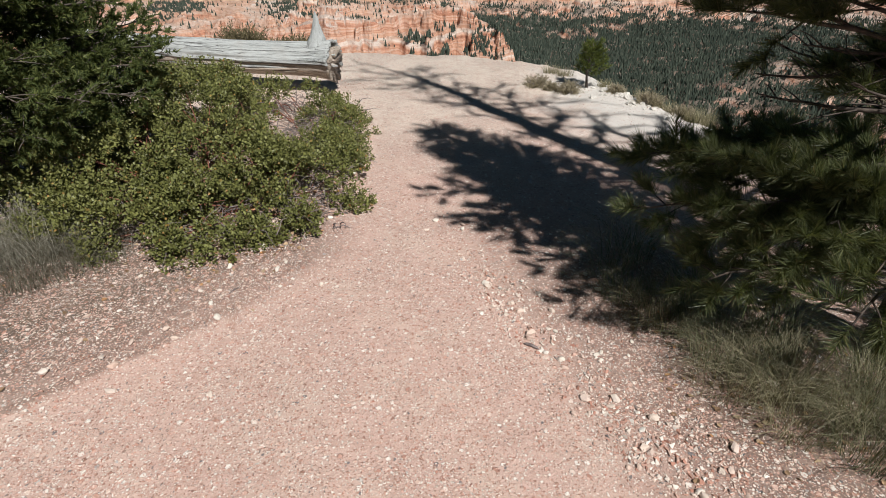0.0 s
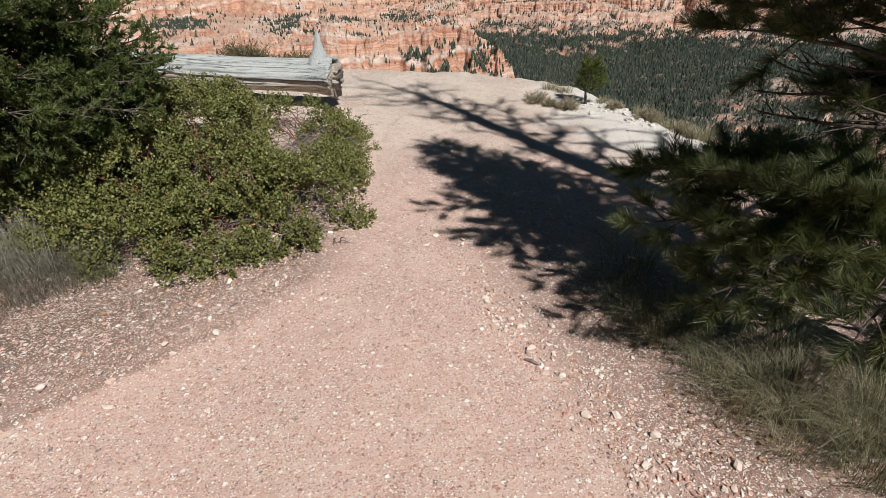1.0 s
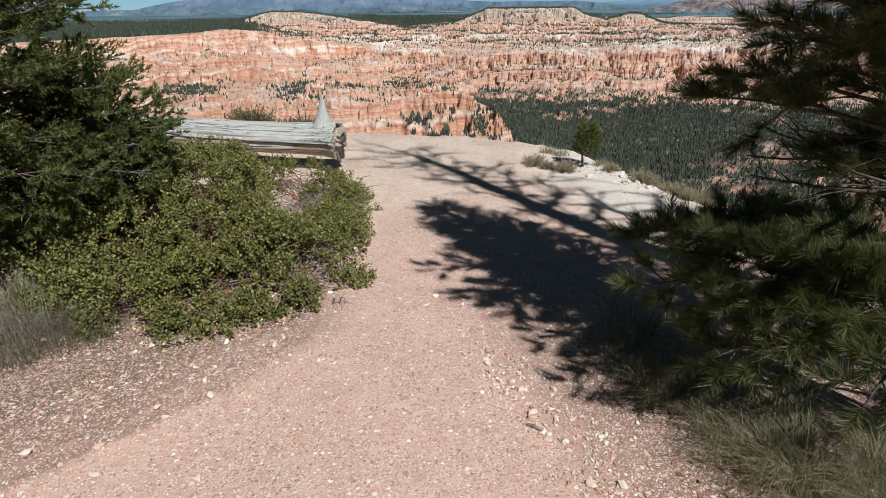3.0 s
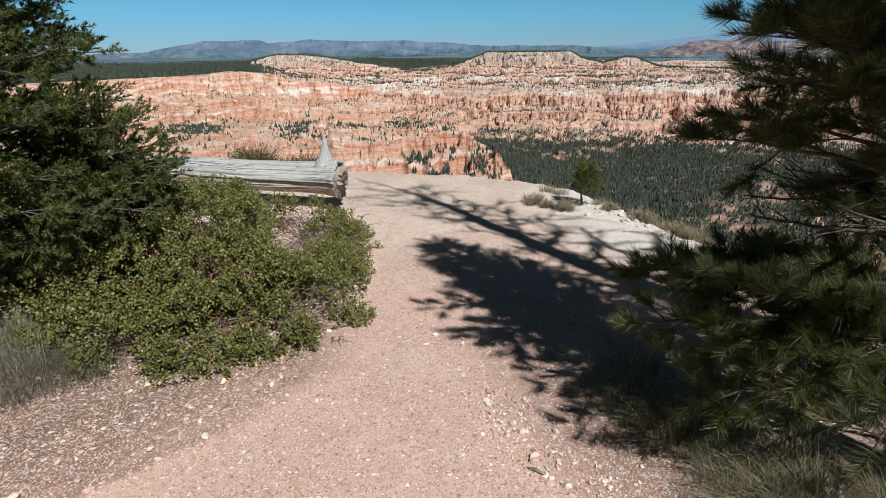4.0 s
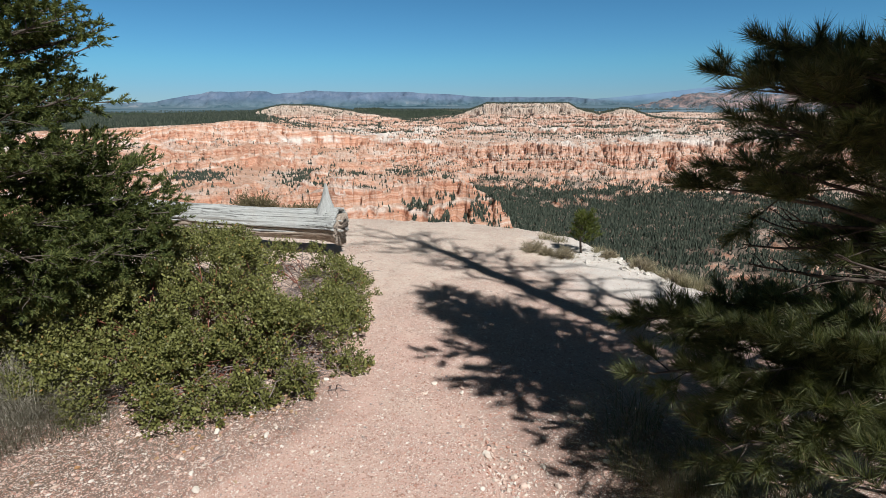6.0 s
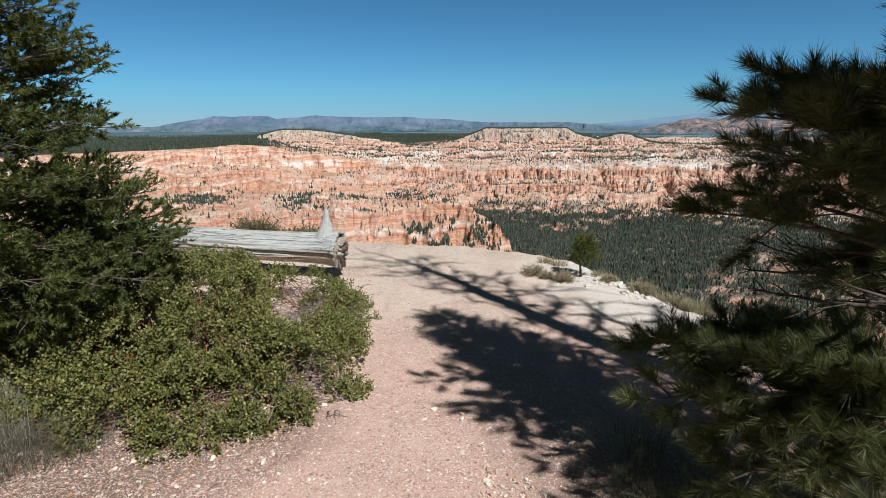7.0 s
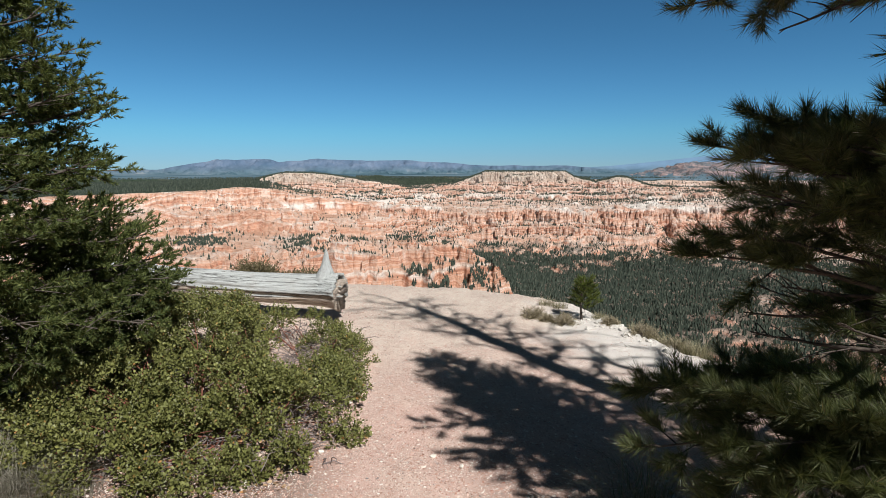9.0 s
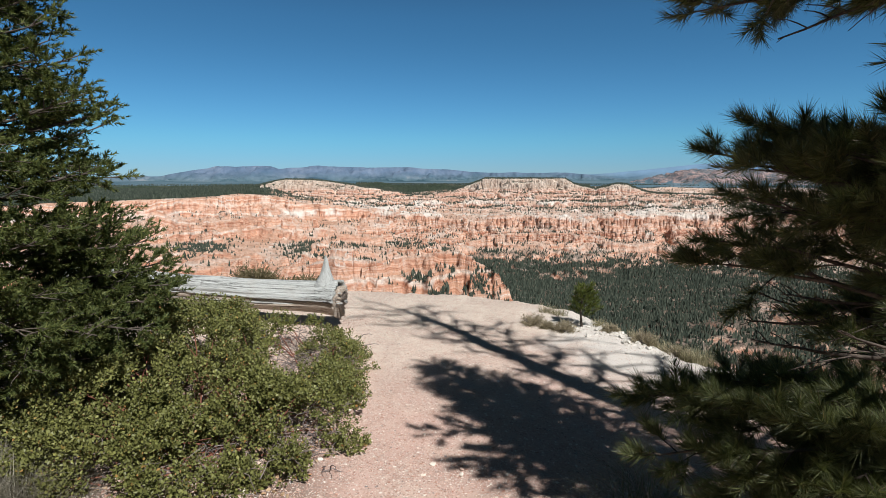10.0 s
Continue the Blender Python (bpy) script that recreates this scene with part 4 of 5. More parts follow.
PINE_BOUGHS = (
    # top tier
    ((1.05, 2.32, 2.27), 2.10, 0.05, 0.1), ((1.10, 2.36, 2.34), 2.15, 0.04, 0.1), ((1.25, 2.30, 2.30), 2.2, 0.04, 0.1), ((1.45, 2.45, 2.36), 2.2, 0.04, 0.1), ((1.30, 2.10, 2.36), 2.2, 0.05, 0.1),
    # eye-level tier
    ((1.13, 2.28, 1.70), 1.42, 0.0, 0.1), ((1.25, 2.18, 1.80), 1.5, 0.0, 0.15), ((1.42, 2.25, 1.74), 1.5, 0.03, 0.1), ((1.14, 2.02, 1.62), 1.4, 0.02, 0.1), ((1.26, 1.85, 1.66), 1.4, 0.04, 0.1),
    ((1.20, 2.12, 1.52), 1.35, 0.02, 0.1), ((1.35, 1.95, 1.74), 1.5, 0.04, 0.1),
    # third tier
    ((1.52, 2.2, 1.30), 1.1, 0.03, 0.3), ((1.42, 2.35, 1.46), 1.25, 0.03, 0.2), ((1.56, 2.1, 1.55), 1.4, 0.03, 0.1), ((1.06, 2.32, 1.22), 1.05, 0.06, 0.6), ((1.28, 2.35, 1.24), 1.05, 0.04, 0.55), ((1.18, 2.2, 1.32), 1.1, 0.05, 0.5), ((1.62, 2.1, 1.10), 1.0, 0.03, 0.15), ((1.56, 2.0, 1.45), 1.3, 0.03, 0.1), ((1.68, 1.95, 1.62), 1.45, 0.03, 0.1), ((1.48, 2.12, 1.08), 0.95, 0.03, 0.4), ((1.66, 2.2, 1.0), 0.9, 0.03, 0.3),
    # towards the open path, above head height
    ((1.16, 1.16, 2.35), 2.0, 0.03, 0.1), ((1.14, 1.32, 2.65), 2.3, 0.03, 0.1), ((1.32, 1.02, 2.3), 2.0, 0.03, 0.1), ((1.26, 1.18, 2.0), 1.8, 0.03, 0.3), ((1.38, 0.95, 2.6), 2.3, 0.03, 0.1), 
    # towards the camera's side, bare near the trunk
    ((1.26, 1.00, 1.40), 1.35, 0.03, 0.4), ((1.24, 1.10, 1.25), 1.2, 0.03, 0.4), ((1.28, 1.12, 1.75), 1.6, 0.03, 0.4),
    # low skirts
    ((0.92, 2.36, 0.60), 0.55, 0.1, 0.1), ((0.90, 2.08, 0.46), 0.45, 0.1, 0.1), ((1.06, 1.80, 0.60), 0.5, 0.1, 0.1), ((1.25, 2.2, 0.70), 0.6, 0.06, 0.1), ((1.05, 2.45, 0.58), 0.5, 0.08, 0.1), ((1.02, 2.2, 0.62), 0.55, 0.08, 0.1),
    ((0.98, 1.74, 0.32), 0.35, 0.1, 0.1), ((1.38, 2.6, 0.5), 0.45, 0.1, 0.1), ((1.34, 1.36, 0.42), 0.42, 0.1, 0.1), ((1.5, 1.3, 0.5), 0.45, 0.1, 0.1), ((1.06, 1.95, 0.42), 0.4, 0.1, 0.1), ((1.15, 1.68, 0.5), 0.42, 0.1, 0.1),
    ((1.32, 1.85, 0.72), 0.6, 0.05, 0.1), ((1.6, 2.4, 0.66), 0.6, 0.05, 0.1), ((1.28, 1.62, 0.62), 0.5, 0.08, 0.1), ((1.4, 1.45, 0.55), 0.5, 0.08, 0.1), ((1.2, 2.05, 0.36), 0.35, 0.08, 0.1), ((1.45, 2.2, 0.78), 0.65, 0.05, 0.1))


# ---- the fir on the other side ----
def fir():
    rng = np.random.default_rng(23)
    base = np.array([-2.75, 3.1, ground_at(-2.75, 3.1) - 0.03])
    tall = 5.6
    tree = thing("fir_tree", base, "dense dark green fir with short feathery needles", "tree")
    trunk = Soup()
    t = np.linspace(0, 1, 12)
    trunk.tube(base + np.stack([-0.018 * np.sin(t * 6), 0.03 * np.cos(t * 5), t * tall], -1), 0.085 * (1 - t) ** 0.8 + 0.008, 10)
    part("trunk", trunk.mesh("fir_trunk", FIR_BARK, True, base), tree)
    full, thin = (FIR_GREEN, 34, 0.030, 0.0082, 66, 0.10), (FIR_GREEN, 22, 0.036, 0.009, 66, 0.0)
    n = 150
    for k in range(n):
        z = 0.5 + 3.2 * ((k + rng.random()) / n)
        az = rng.uniform(-2.2, 1.3)                  # the side that the path sees
        reach = (1.02 * (1 - z / tall) ** 0.7 + 0.02) * rng.uniform(0.7, 1.12) * (1 - 0.26 * smooth(1.7, 2.3, z))
        way = np.array([math.cos(az), math.sin(az), rng.uniform(-0.08, 0.36)])
        p0 = base + (0, 0, z)
        bough(tree, base, p0, p0 + way * reach, -0.03, 0.011, rng, FIR_BARK, full, gap=0.05, side_len=0.36, bare=0.2, flat=0.34, shoot_gap=0.04, shoot_len=(0.05, 0.09), droop=-0.03)
    for tip, z in (((-1.86, 3.0, 1.98), 1.75), ((-1.92, 2.96, 1.62), 1.45), ((-1.74, 3.18, 1.20), 1.05), ((-1.66, 3.25, 0.98), 0.85), ((-1.6, 2.9, 0.74), 0.75), ((-1.9, 2.4, 0.86), 0.8), ((-1.8, 2.7, 0.78), 0.8), ((-1.9, 2.75, 1.35), 1.2), ((-1.75, 3.5, 0.92), 0.75), ((-1.85, 3.75, 0.8), 0.7), ((-1.95, 3.4, 1.15), 0.95), ((-1.7, 3.05, 0.85), 0.7), ((-2.05, 3.9, 0.95), 0.8), ((-2.6, 2.25, 0.55), 0.6), ((-2.3, 2.35, 0.62), 0.65), ((-2.8, 2.2, 0.75), 0.8), ((-2.45, 2.45, 0.45), 0.5), ((-2.1, 2.6, 0.6), 0.6)):
        bough(tree, base, base + (0, 0, z), tip, 0.0, 0.012, rng, FIR_BARK, full, gap=0.045, side_len=0.34, bare=0.2, flat=0.34, shoot_gap=0.04, shoot_len=(0.05, 0.09), droop=-0.03)
    for k in range(40):                              # the far side, thinner
        z = 0.8 + 4.4 * (k + rng.random()) / 40
        az = k * 2.4
        reach = 0.95 * (1 - z / tall) ** 0.75 + 0.08
        p0 = base + (0, 0, z)
        bough(tree, base, p0, p0 + np.array([math.cos(az), math.sin(az), 0.15]) * reach, -0.03, 0.011, rng, FIR_BARK, thin, gap=0.08, side_len=0.4, bare=0.2, shoot_gap=0.06, shoot_len=(0.07, 0.12))


# ---- the dead tree that throws the long shadow ----
def snag():
    rng = np.random.default_rng(31)
    base = np.array([3.6, 0.53, ground_at(3.6, 0.53) - 0.05])
    top = np.array([2.95, 0.63, 8.0])
    tree = thing("dead_tree", base, "tall bare dead tree with crooked grey branches", "tree")
    t = np.linspace(0, 1, 18)
    axis = base + (top - base) * t[:, None] + np.stack([0.05 * np.sin(t * 9), 0.05 * np.sin(t * 7 + 1), 0 * t], -1)
    trunk = Soup()
    trunk.tube(axis, 0.15 * (1 - t) ** 0.65 + 0.014, 10)
    part("trunk", trunk.mesh("dead_trunk", SILVER, True, base), tree)
    for k in range(58):
        f = 0.42 + 0.57 * (k + rng.random()) / 58
        i = f * 17
        p0 = axis[int(i)] * (1 - i % 1) + axis[min(17, int(i) + 1)] * (i % 1)
        az = rng.uniform(0, 6.28)
        L = rng.uniform(0.5, 1.25) * (1.25 - f * 0.65)
        way = unit(np.array([math.cos(az), math.sin(az), rng.uniform(-0.1, 0.8)]))
        p = bent(p0, p0 + way * L, rng.uniform(-0.12, 0.1), 7, 0.05, rng)
        wood = Soup()
        wood.tube(p, np.linspace(0.034 * (1.4 - f), 0.011, len(p)), 5)
        for j in range(5):
            a = p[rng.integers(2, 8)]
            w = unit(way + rng.normal(size=3) * 0.7)
            q = bent(a, a + w * L * rng.uniform(0.2, 0.5), 0.02, 4, 0.03, rng)
            wood.tube(q, np.linspace(0.015, 0.007, len(q)), 4)
        part("dead_bough", wood.mesh("dead_bough", SILVER, True, base), tree)
    # large crooked boughs half way up
    for p0, p1, s, r in ((axis[9], axis[9] + (0.75, 0.55, 0.75), -0.15, 0.045), (axis[9] + (0.35, 0.25, 0.28), axis[9] + (0.3, 0.75, 0.95), 0.1, 0.03), (axis[9] + (0.5, 0.36, 0.46), axis[9] + (1.0, 0.4, 1.15), -0.1, 0.028), (axis[10], axis[10] + (0.55, 0.3, 0.85), -0.15, 0.036), (axis[8], axis[8] + (0.7, 0.3, 0.8), -0.15, 0.04)):
        p = bent(p0, p1, s, 8, 0.05, rng)
        wood = Soup()
        wood.tube(p, np.linspace(r, 0.01, len(p)), 6)
        for j in range(9):
            a = p[rng.integers(2, 9)]
            q = bent(a, a + unit(rng.normal(size=3) + (0.2, 0.1, 0.5)) * rng.uniform(0.2, 0.5), 0.03, 5, 0.04, rng)
            wood.tube(q, np.linspace(0.016, 0.006, len(q)), 4)
        part("dead_bough", wood.mesh("dead_bough", SILVER, True, base), tree)


# ---- manzanita ----
LEAF_U = np.array([0.0, 0.35, 0.78, 1.0, 0.78, 0.35])
LEAF_S = np.array([0.0, 0.36, 0.42, 0.0, -0.42, -0.36])


def leaves(soup, o, way, up, size, wide=1.0, fold=0.15):
    side = unit(np.cross(way, up))
    up = np.cross(side, way)
    V = (o[:, None] + way[:, None] * (LEAF_U[None, :, None] * size[:, None, None])
         + side[:, None] * (LEAF_S[None, :, None] * wide * size[:, None, None])
         + up[:, None] * (np.abs(LEAF_S)[None, :, None] * fold * 2 * size[:, None, None]))
    k = np.arange(len(o))[:, None] * 6
    soup.add(V.reshape(-1, 3), None, np.concatenate([k + np.array([[0, 3, 2, 1]]), k + np.array([[0, 5, 4, 3]])]))


def manzanita(mounds, tips, seed, label, stems=160, bald=None):
    """A low shrub: mounds are (x, y, radius x, radius y, height); a rosette of leaves at every stem's tip."""
    rng = np.random.default_rng(seed)
    c = np.array([mounds[0][0], mounds[0][1], 0.0])
    c[2] = ground_at(c[0], c[1])
    shrub = thing("manzanita_shrub", c, label, "shrub", "manzanita shrubs along the path")
    pts, ways = [], []
    per_clump = 34
    weight = np.array([m[2] * m[3] for m in mounds])
    share = np.maximum((tips / per_clump * weight / weight.sum()).astype(int), 3)
    for (mx, my, ax, ay, h), n in zip(mounds, share):
        u = np.sqrt(rng.random(n))
        a = rng.uniform(0, 2 * np.pi, n)
        edge = 1 + 0.14 * vnoise(np.cos(a) * 2.2 + mx * 3, np.sin(a) * 2.2 + my * 3, seed)
        x, y = mx + ax * u * np.cos(a) * edge * 0.94, my + ay * u * np.sin(a) * edge * 0.94
        lump = 0.84 + 0.24 * vnoise(x * 3.1, y * 3.1, seed + 2)
        z = np.maximum(h * (1 - u ** 2.6) ** 0.6 * lump - 0.07, 0.02) * np.where(rng.random(n) < 0.2, 0.75, 1.0)
        keep = (vnoise(x * 3 + 5, y * 3, seed + 4) > -0.5) | (u > 0.85)
        if bald:
            keep &= np.hypot((x - bald[0]) / bald[2], (y - bald[1]) / bald[3]) + 0.2 * vnoise(x * 9, y * 9, 6) > 1
        c0 = np.stack([x, y, z], -1)[keep]
        m = len(c0)
        d = unit(rng.normal(size=(m, per_clump, 3)) + (0, 0, 0.35))
        d[..., 2] = np.maximum(d[..., 2], -0.25)
        size = rng.uniform(0.075, 0.14, (m, 1, 1)) * rng.uniform(0.72, 1.08, (m, per_clump, 1))
        pts.append((c0[:, None] + d * size * (1.0, 1.0, 0.8)).reshape(-1, 3))
        ways.append(d.reshape(-1, 3))
    p, d = np.vstack(pts), np.vstack(ways)
    p[:, 2] = np.maximum(p[:, 2], 0.015) + near_height(p[:, 0], p[:, 1])
    n = len(p)
    # shoots lean outwards and up
    way = unit(d * 0.7 + np.array([0, 0, 0.55]) + rng.normal(size=(n, 3)) * 0.25)
    leaf = Soup()
    per = 8
    L = rng.uniform(0.0145, 0.022, (n, per))
    a = np.arange(per) * 2.4 + rng.uniform(0, 6, (n, 1))
    ref = unit(np.cross(way, np.array([0.3, 0.9, 0.1])))
    ref2 = np.cross(way, ref)
    rad = ref[:, None] * np.cos(a)[..., None] + ref2[:, None] * np.sin(a)[..., None]
    tall = np.linspace(0, 1, per)[None, :, None]
    lean = 0.35 + 0.55 * tall + rng.normal(size=(n, per, 1)) * 0.18
    d = unit(rad * (1 - 0.5 * lean) + way[:, None] * lean)
    o = p[:, None] + way[:, None] * (tall * 0.055 - 0.035) + rad * 0.004
    nor = unit(way[:, None] - d * 0.4 + rng.normal(size=(n, per, 3)) * 0.25)
    leaves(leaf, o.reshape(-1, 3), d.reshape(-1, 3), nor.reshape(-1, 3), L.reshape(-1), 0.86)
    part("leaves", leaf.mesh("manzanita_leaves", MANZ_GREEN, False, c), shrub, kind="stuff")
    for k in rng.choice(n, stems, replace=False):
        e = p[k]
        m = mounds[rng.integers(0, len(mounds))]
        q = rng.uniform(-0.35, 0.35, 2)
        s = np.array([m[0] + q[0] * m[2], m[1] + q[1] * m[3], 0.0])
        s = s * 0.5 + e * 0.5 * np.array([1, 1, 0])
        s[2] = ground_at(s[0], s[1])
        b = bent(s, e - way[k] * 0.05 - np.array([0, 0, 0.03]), 0.04, 5, 0.02, rng)
        wood = Soup()
        wood.tube(b, np.linspace(rng.uniform(0.0035, 0.007), 0.002, len(b)), 5, cap=False)
        part("stem", wood.mesh("manzanita_stem", RED_BARK, True, c), shrub, "smooth dark red stem")
    twig = Soup()
    for k in range(stems * 5):                       # dead grey twigs below the leaves
        m = mounds[rng.integers(0, len(mounds))] if k % 7 or not bald else (*bald, 0.14)
        q = rng.uniform(-0.95, 0.95, 2)
        s = np.array([m[0] + q[0] * m[2] * 0.8, m[1] + q[1] * m[3] * 0.8, 0.0])
        s[2] = ground_at(s[0], s[1]) + rng.uniform(0, m[4] * 0.36)
        w = unit(rng.normal(size=3) * (1, 1, 0.3) + (0, 0, 0.06))
        b = bent(s, s + w * rng.uniform(0.08, 0.22), 0.02, 4, 0.02, rng)
        twig.tube(b, np.linspace(0.0035, 0.0012, len(b)), 4, cap=False)
    part("dry_brush", twig.mesh("manzanita_brush", GREY_TWIG, True, c), shrub, "dry grey twigs under the leaves", "stuff")


# ---- grasses and dry scrub ----
def tuft(name, at, material, label, category, group, seed, count, tall, lean, foot, width=0.0028, forward=(0, 0)):
    rng = np.random.default_rng(seed)
    z = ground_at(*at) - 0.01
    base = np.array([at[0], at[1], z])
    n = count
    a = rng.uniform(0, 2 * np.pi, n)
    rad = foot * np.sqrt(rng.random(n))
    o = np.stack([rad * np.cos(a), rad * np.sin(a), 0 * a], -1)
    o[:, 2] = near_height(at[0] + o[:, 0], at[1] + o[:, 1]) - z - 0.005
    a2 = a + rng.normal(size=n) * 0.7
    out = np.stack([np.cos(a2) + forward[0], np.sin(a2) + forward[1], 0 * a], -1)
    L = tall * rng.uniform(0.5, 1.15, n)
    k = lean * rng.uniform(0.3, 1.3, n)
    seg = 4
    V, side = [], unit(np.cross(out, (0, 0, 1))) + rng.normal(size=(n, 3)) * 0.3
    side = unit(side) * width * 0.5
    for s in range(seg + 1):
        u = s / seg
        c = o + out * (L * k * u ** 1.7)[:, None]
        c[:, 2] += L * (u - 0.45 * np.minimum(k, 1.3) * u ** 2.4)
        w = 1 - 0.85 * u
        V += [c - side * w, c + side * w]
    V = np.stack(V, 1)
    q = np.array([[2 * s, 2 * s + 1, 2 * s + 3, 2 * s + 2] for s in range(seg)])
    F = (q[None] + (np.arange(n) * 2 * (seg + 1))[:, None, None]).reshape(-1, 4)
    ob = thing(name, base, label, category, group)
    part("grass", mesh_of(name, V.reshape(-1, 3), [F], [material], shade=True), ob, kind="stuff")
    return ob


def dry_shrub(at, size, seed, material, label, stems=120):
    """A round bush of fine branching twigs with a haze of small leaves."""
    rng = np.random.default_rng(seed)
    base = np.array([at[0], at[1], ground_at(*at) - 0.02])
    shrub = thing("dry_shrub", base, label, "shrub", "dry shrubs on the rim")
    wood, o, d = Soup(), [], []
    for k in range(stems):
        w = unit(rng.normal(size=3) * (1, 1, 0.6) + (0, 0, 0.75))
        L = size * rng.uniform(0.6, 1.1)
        b = bent(base, base + w * L, rng.uniform(-0.03, 0.05) * size, 4, 0.02 * size * 2, rng)
        wood.tube(b, np.linspace(0.0035, 0.0012, len(b)), 4, cap=False)
        for j in range(5 if stems < 200 else 13 if size > 0.3 else 8):
            f = rng.uniform(0.45, 1.0)
            i = min(3, int(f * 4))
            o.append(b[i] * (1 - f * 4 + i) + b[i + 1] * (f * 4 - i))
            d.append(unit(w + rng.normal(size=3) * 0.5))
    part("brushwood", wood.mesh("dry_stems", GREY_TWIG, True, base), shrub, kind="stuff")
    s = Soup()
    needles(s, np.array(o), np.array(d), np.full(len(o), 0.09 * size / 0.25), 9, 0.03, 0.0028 if stems < 200 else 0.010, 50, rng, 0.1)
    part("leaves", s.mesh("dry_leaves", material, False, base), shrub, kind="stuff")


# ---- the fallen log ----
def log():
    rng = np.random.default_rng(5)
    a, b = np.array([-1.07, 5.53, 0.337]), np.array([-4.3, 6.2, 0.39])
    z0 = ground_at(-2.4, 5.8)
    base = np.array([-2.4, 5.8, z0])
    thing_ob = thing("fallen_log", base, "silver-grey weathered dead log with a split brown underside", "log")
    ax = unit(b - a)
    side = unit(np.cross(ax, (0, 0, 1)))
    if side[1] > 0:
        side = -side                                  # points at the path
    up = np.cross(side, ax)
    up = up if up[2] > 0 else -up

    def shell(t0, t1, nt, ang0, ang1, na, swell, seed, closed):
        t = np.linspace(t0, t1, nt)
        g = np.linspace(ang0, ang1, na, endpoint=not closed)
        T, G = np.meshgrid(t, g, indexing="ij")
        r = 0.150 + 0.045 * np.exp(-T / 0.11) * (1 - 0.7 * np.maximum(np.sin(G), 0)) + 0.015 * np.exp(-T / 0.4) + 0.004 * T
        r = r * swell * (1 + 0.07 * vnoise(G * 1.6 + 9, T * 1.5, seed) + 0.035 * vnoise(G * 6, T * 2.2, seed + 1) + 0.02 * vnoise(G * 17, T * 3, seed + 2))
        r = r - 0.028 * np.exp(-((vnoise(G * 3.4, T * 0.35 + 4, seed + 6)) / 0.06) ** 2)     # drying cracks
        along_t = T + np.exp(-T / 0.05) * 0.014 * (vnoise(G * 3.3, 0 * G + 2, seed + 3) + 0.9 * vnoise(G * 12, 0 * G, seed + 4) - 0.4 * np.sin(G))
        mid = a + (b - a) * 0 + ax * along_t[..., None]
        mid[..., 2] += -0.018 * np.sin(T * 1.5)
        V = mid + side * (np.cos(G) * r)[..., None] + up * (np.sin(G) * r)[..., None]
        n = na if closed else na - 1
        i, j = np.meshgrid(np.arange(nt - 1), np.arange(n), indexing="ij")
        j2 = (j + 1) % na
        return V, np.stack([i * na + j, i * na + j2, (i + 1) * na + j2, (i + 1) * na + j], -1).reshape(-1, 4)

    # upper shell: silver; it ends in a ragged lip above the split
    V, Q = shell(0.0, 3.3, 90, radians(-4), radians(215), 110, 1.0, 61, False)
    nt, na = V.shape[:2]
    inner = V - (V - (a + ax * ((V - a) @ ax)[..., None])) * 0.16
    n = nt * na
    rim_q = []
    for i in range(nt - 1):
        rim_q += [(i * na, (i + 1) * na, n + (i + 1) * na, n + i * na), (i * na + na - 1, n + i * na + na - 1, n + (i + 1) * na + na - 1, (i + 1) * na + na - 1)]
    for j in range(na - 1):
        rim_q += [(j, n + j, n + j + 1, j + 1)]
    s = Soup()
    s.add(np.vstack([V.reshape(-1, 3), inner.reshape(-1, 3)]), None, np.vstack([Q, Q[:, ::-1] + n, rim_q]))
    part("trunk", s.mesh("log_trunk", SILVER, True, base), thing_ob, "silver-grey weathered wood with drying cracks")
    # the rotten core and underside, a little inside the shell
    V, Q = shell(-0.02, 3.25, 90, 0, 2 * math.pi, 64, 0.84, 81, True)
    k = V.shape[1]
    V[:, :, 2] -= 0.030
    V = V + side * 0.012
    s = Soup()
    centre = V[0].mean(0) + ax * 0.05
    far = V[-1].mean(0)
    m = V.shape[0] * k
    fan = [((j + 1) % k, j, m) for j in range(k)] + [(m - k + j, m - k + (j + 1) % k, m + 1) for j in range(k)]
    s.add(np.vstack([V.reshape(-1, 3), centre, far]), fan, Q)
    part("core", s.mesh("log_core", SPLIT, True, base), thing_ob, "rotten brown split wood")
    # long splinters along the split and at the broken end
    for k in range(26):
        g = radians(rng.uniform(-80, -18) if k < 15 else rng.uniform(-90, 200))
        t0 = rng.uniform(0.0, 1.2) if k < 15 else -0.02
        L = rng.uniform(0.25, 0.8) if k < 15 else rng.uniform(0.03, 0.08)
        r = 0.150 if k < 15 else rng.uniform(0.03, 0.11)
        p0 = a + ax * t0 + side * math.cos(g) * r + up * math.sin(g) * r
        p = bent(p0 - ax * (0.0 if k < 15 else 0.012), p0 + ax * L, 0.0, 6, 0.006, rng)
        p[:, 2] += -0.018 * np.sin((p - a) @ ax * 1.5)
        s = Soup()
        w = rng.uniform(0.006, 0.015)
        s.tube(p, np.array([0.3, 0.8, 1.0, 1.0, 0.8, 0.5, 0.15]) * w, 5)
        part("splinter", s.mesh("log_splinter", SILVER if k % 3 == 0 else SPLIT, False, base), thing_ob)
    # the stub of a branch
    p0 = a + ax * 0.125 + up * 0.0
    s = Soup()
    p = bent(p0, p0 + np.array([-0.01, 0.0, 0.42]), 0.0, 8, 0.006, rng)
    p[:, 0] -= 0.05 * np.linspace(1, 0, 9) ** 1.5
    s.tube(p, np.array([0.12, 0.125, 0.115, 0.092, 0.066, 0.047, 0.035, 0.024, 0.007]), 14)
    v = s.v[0]
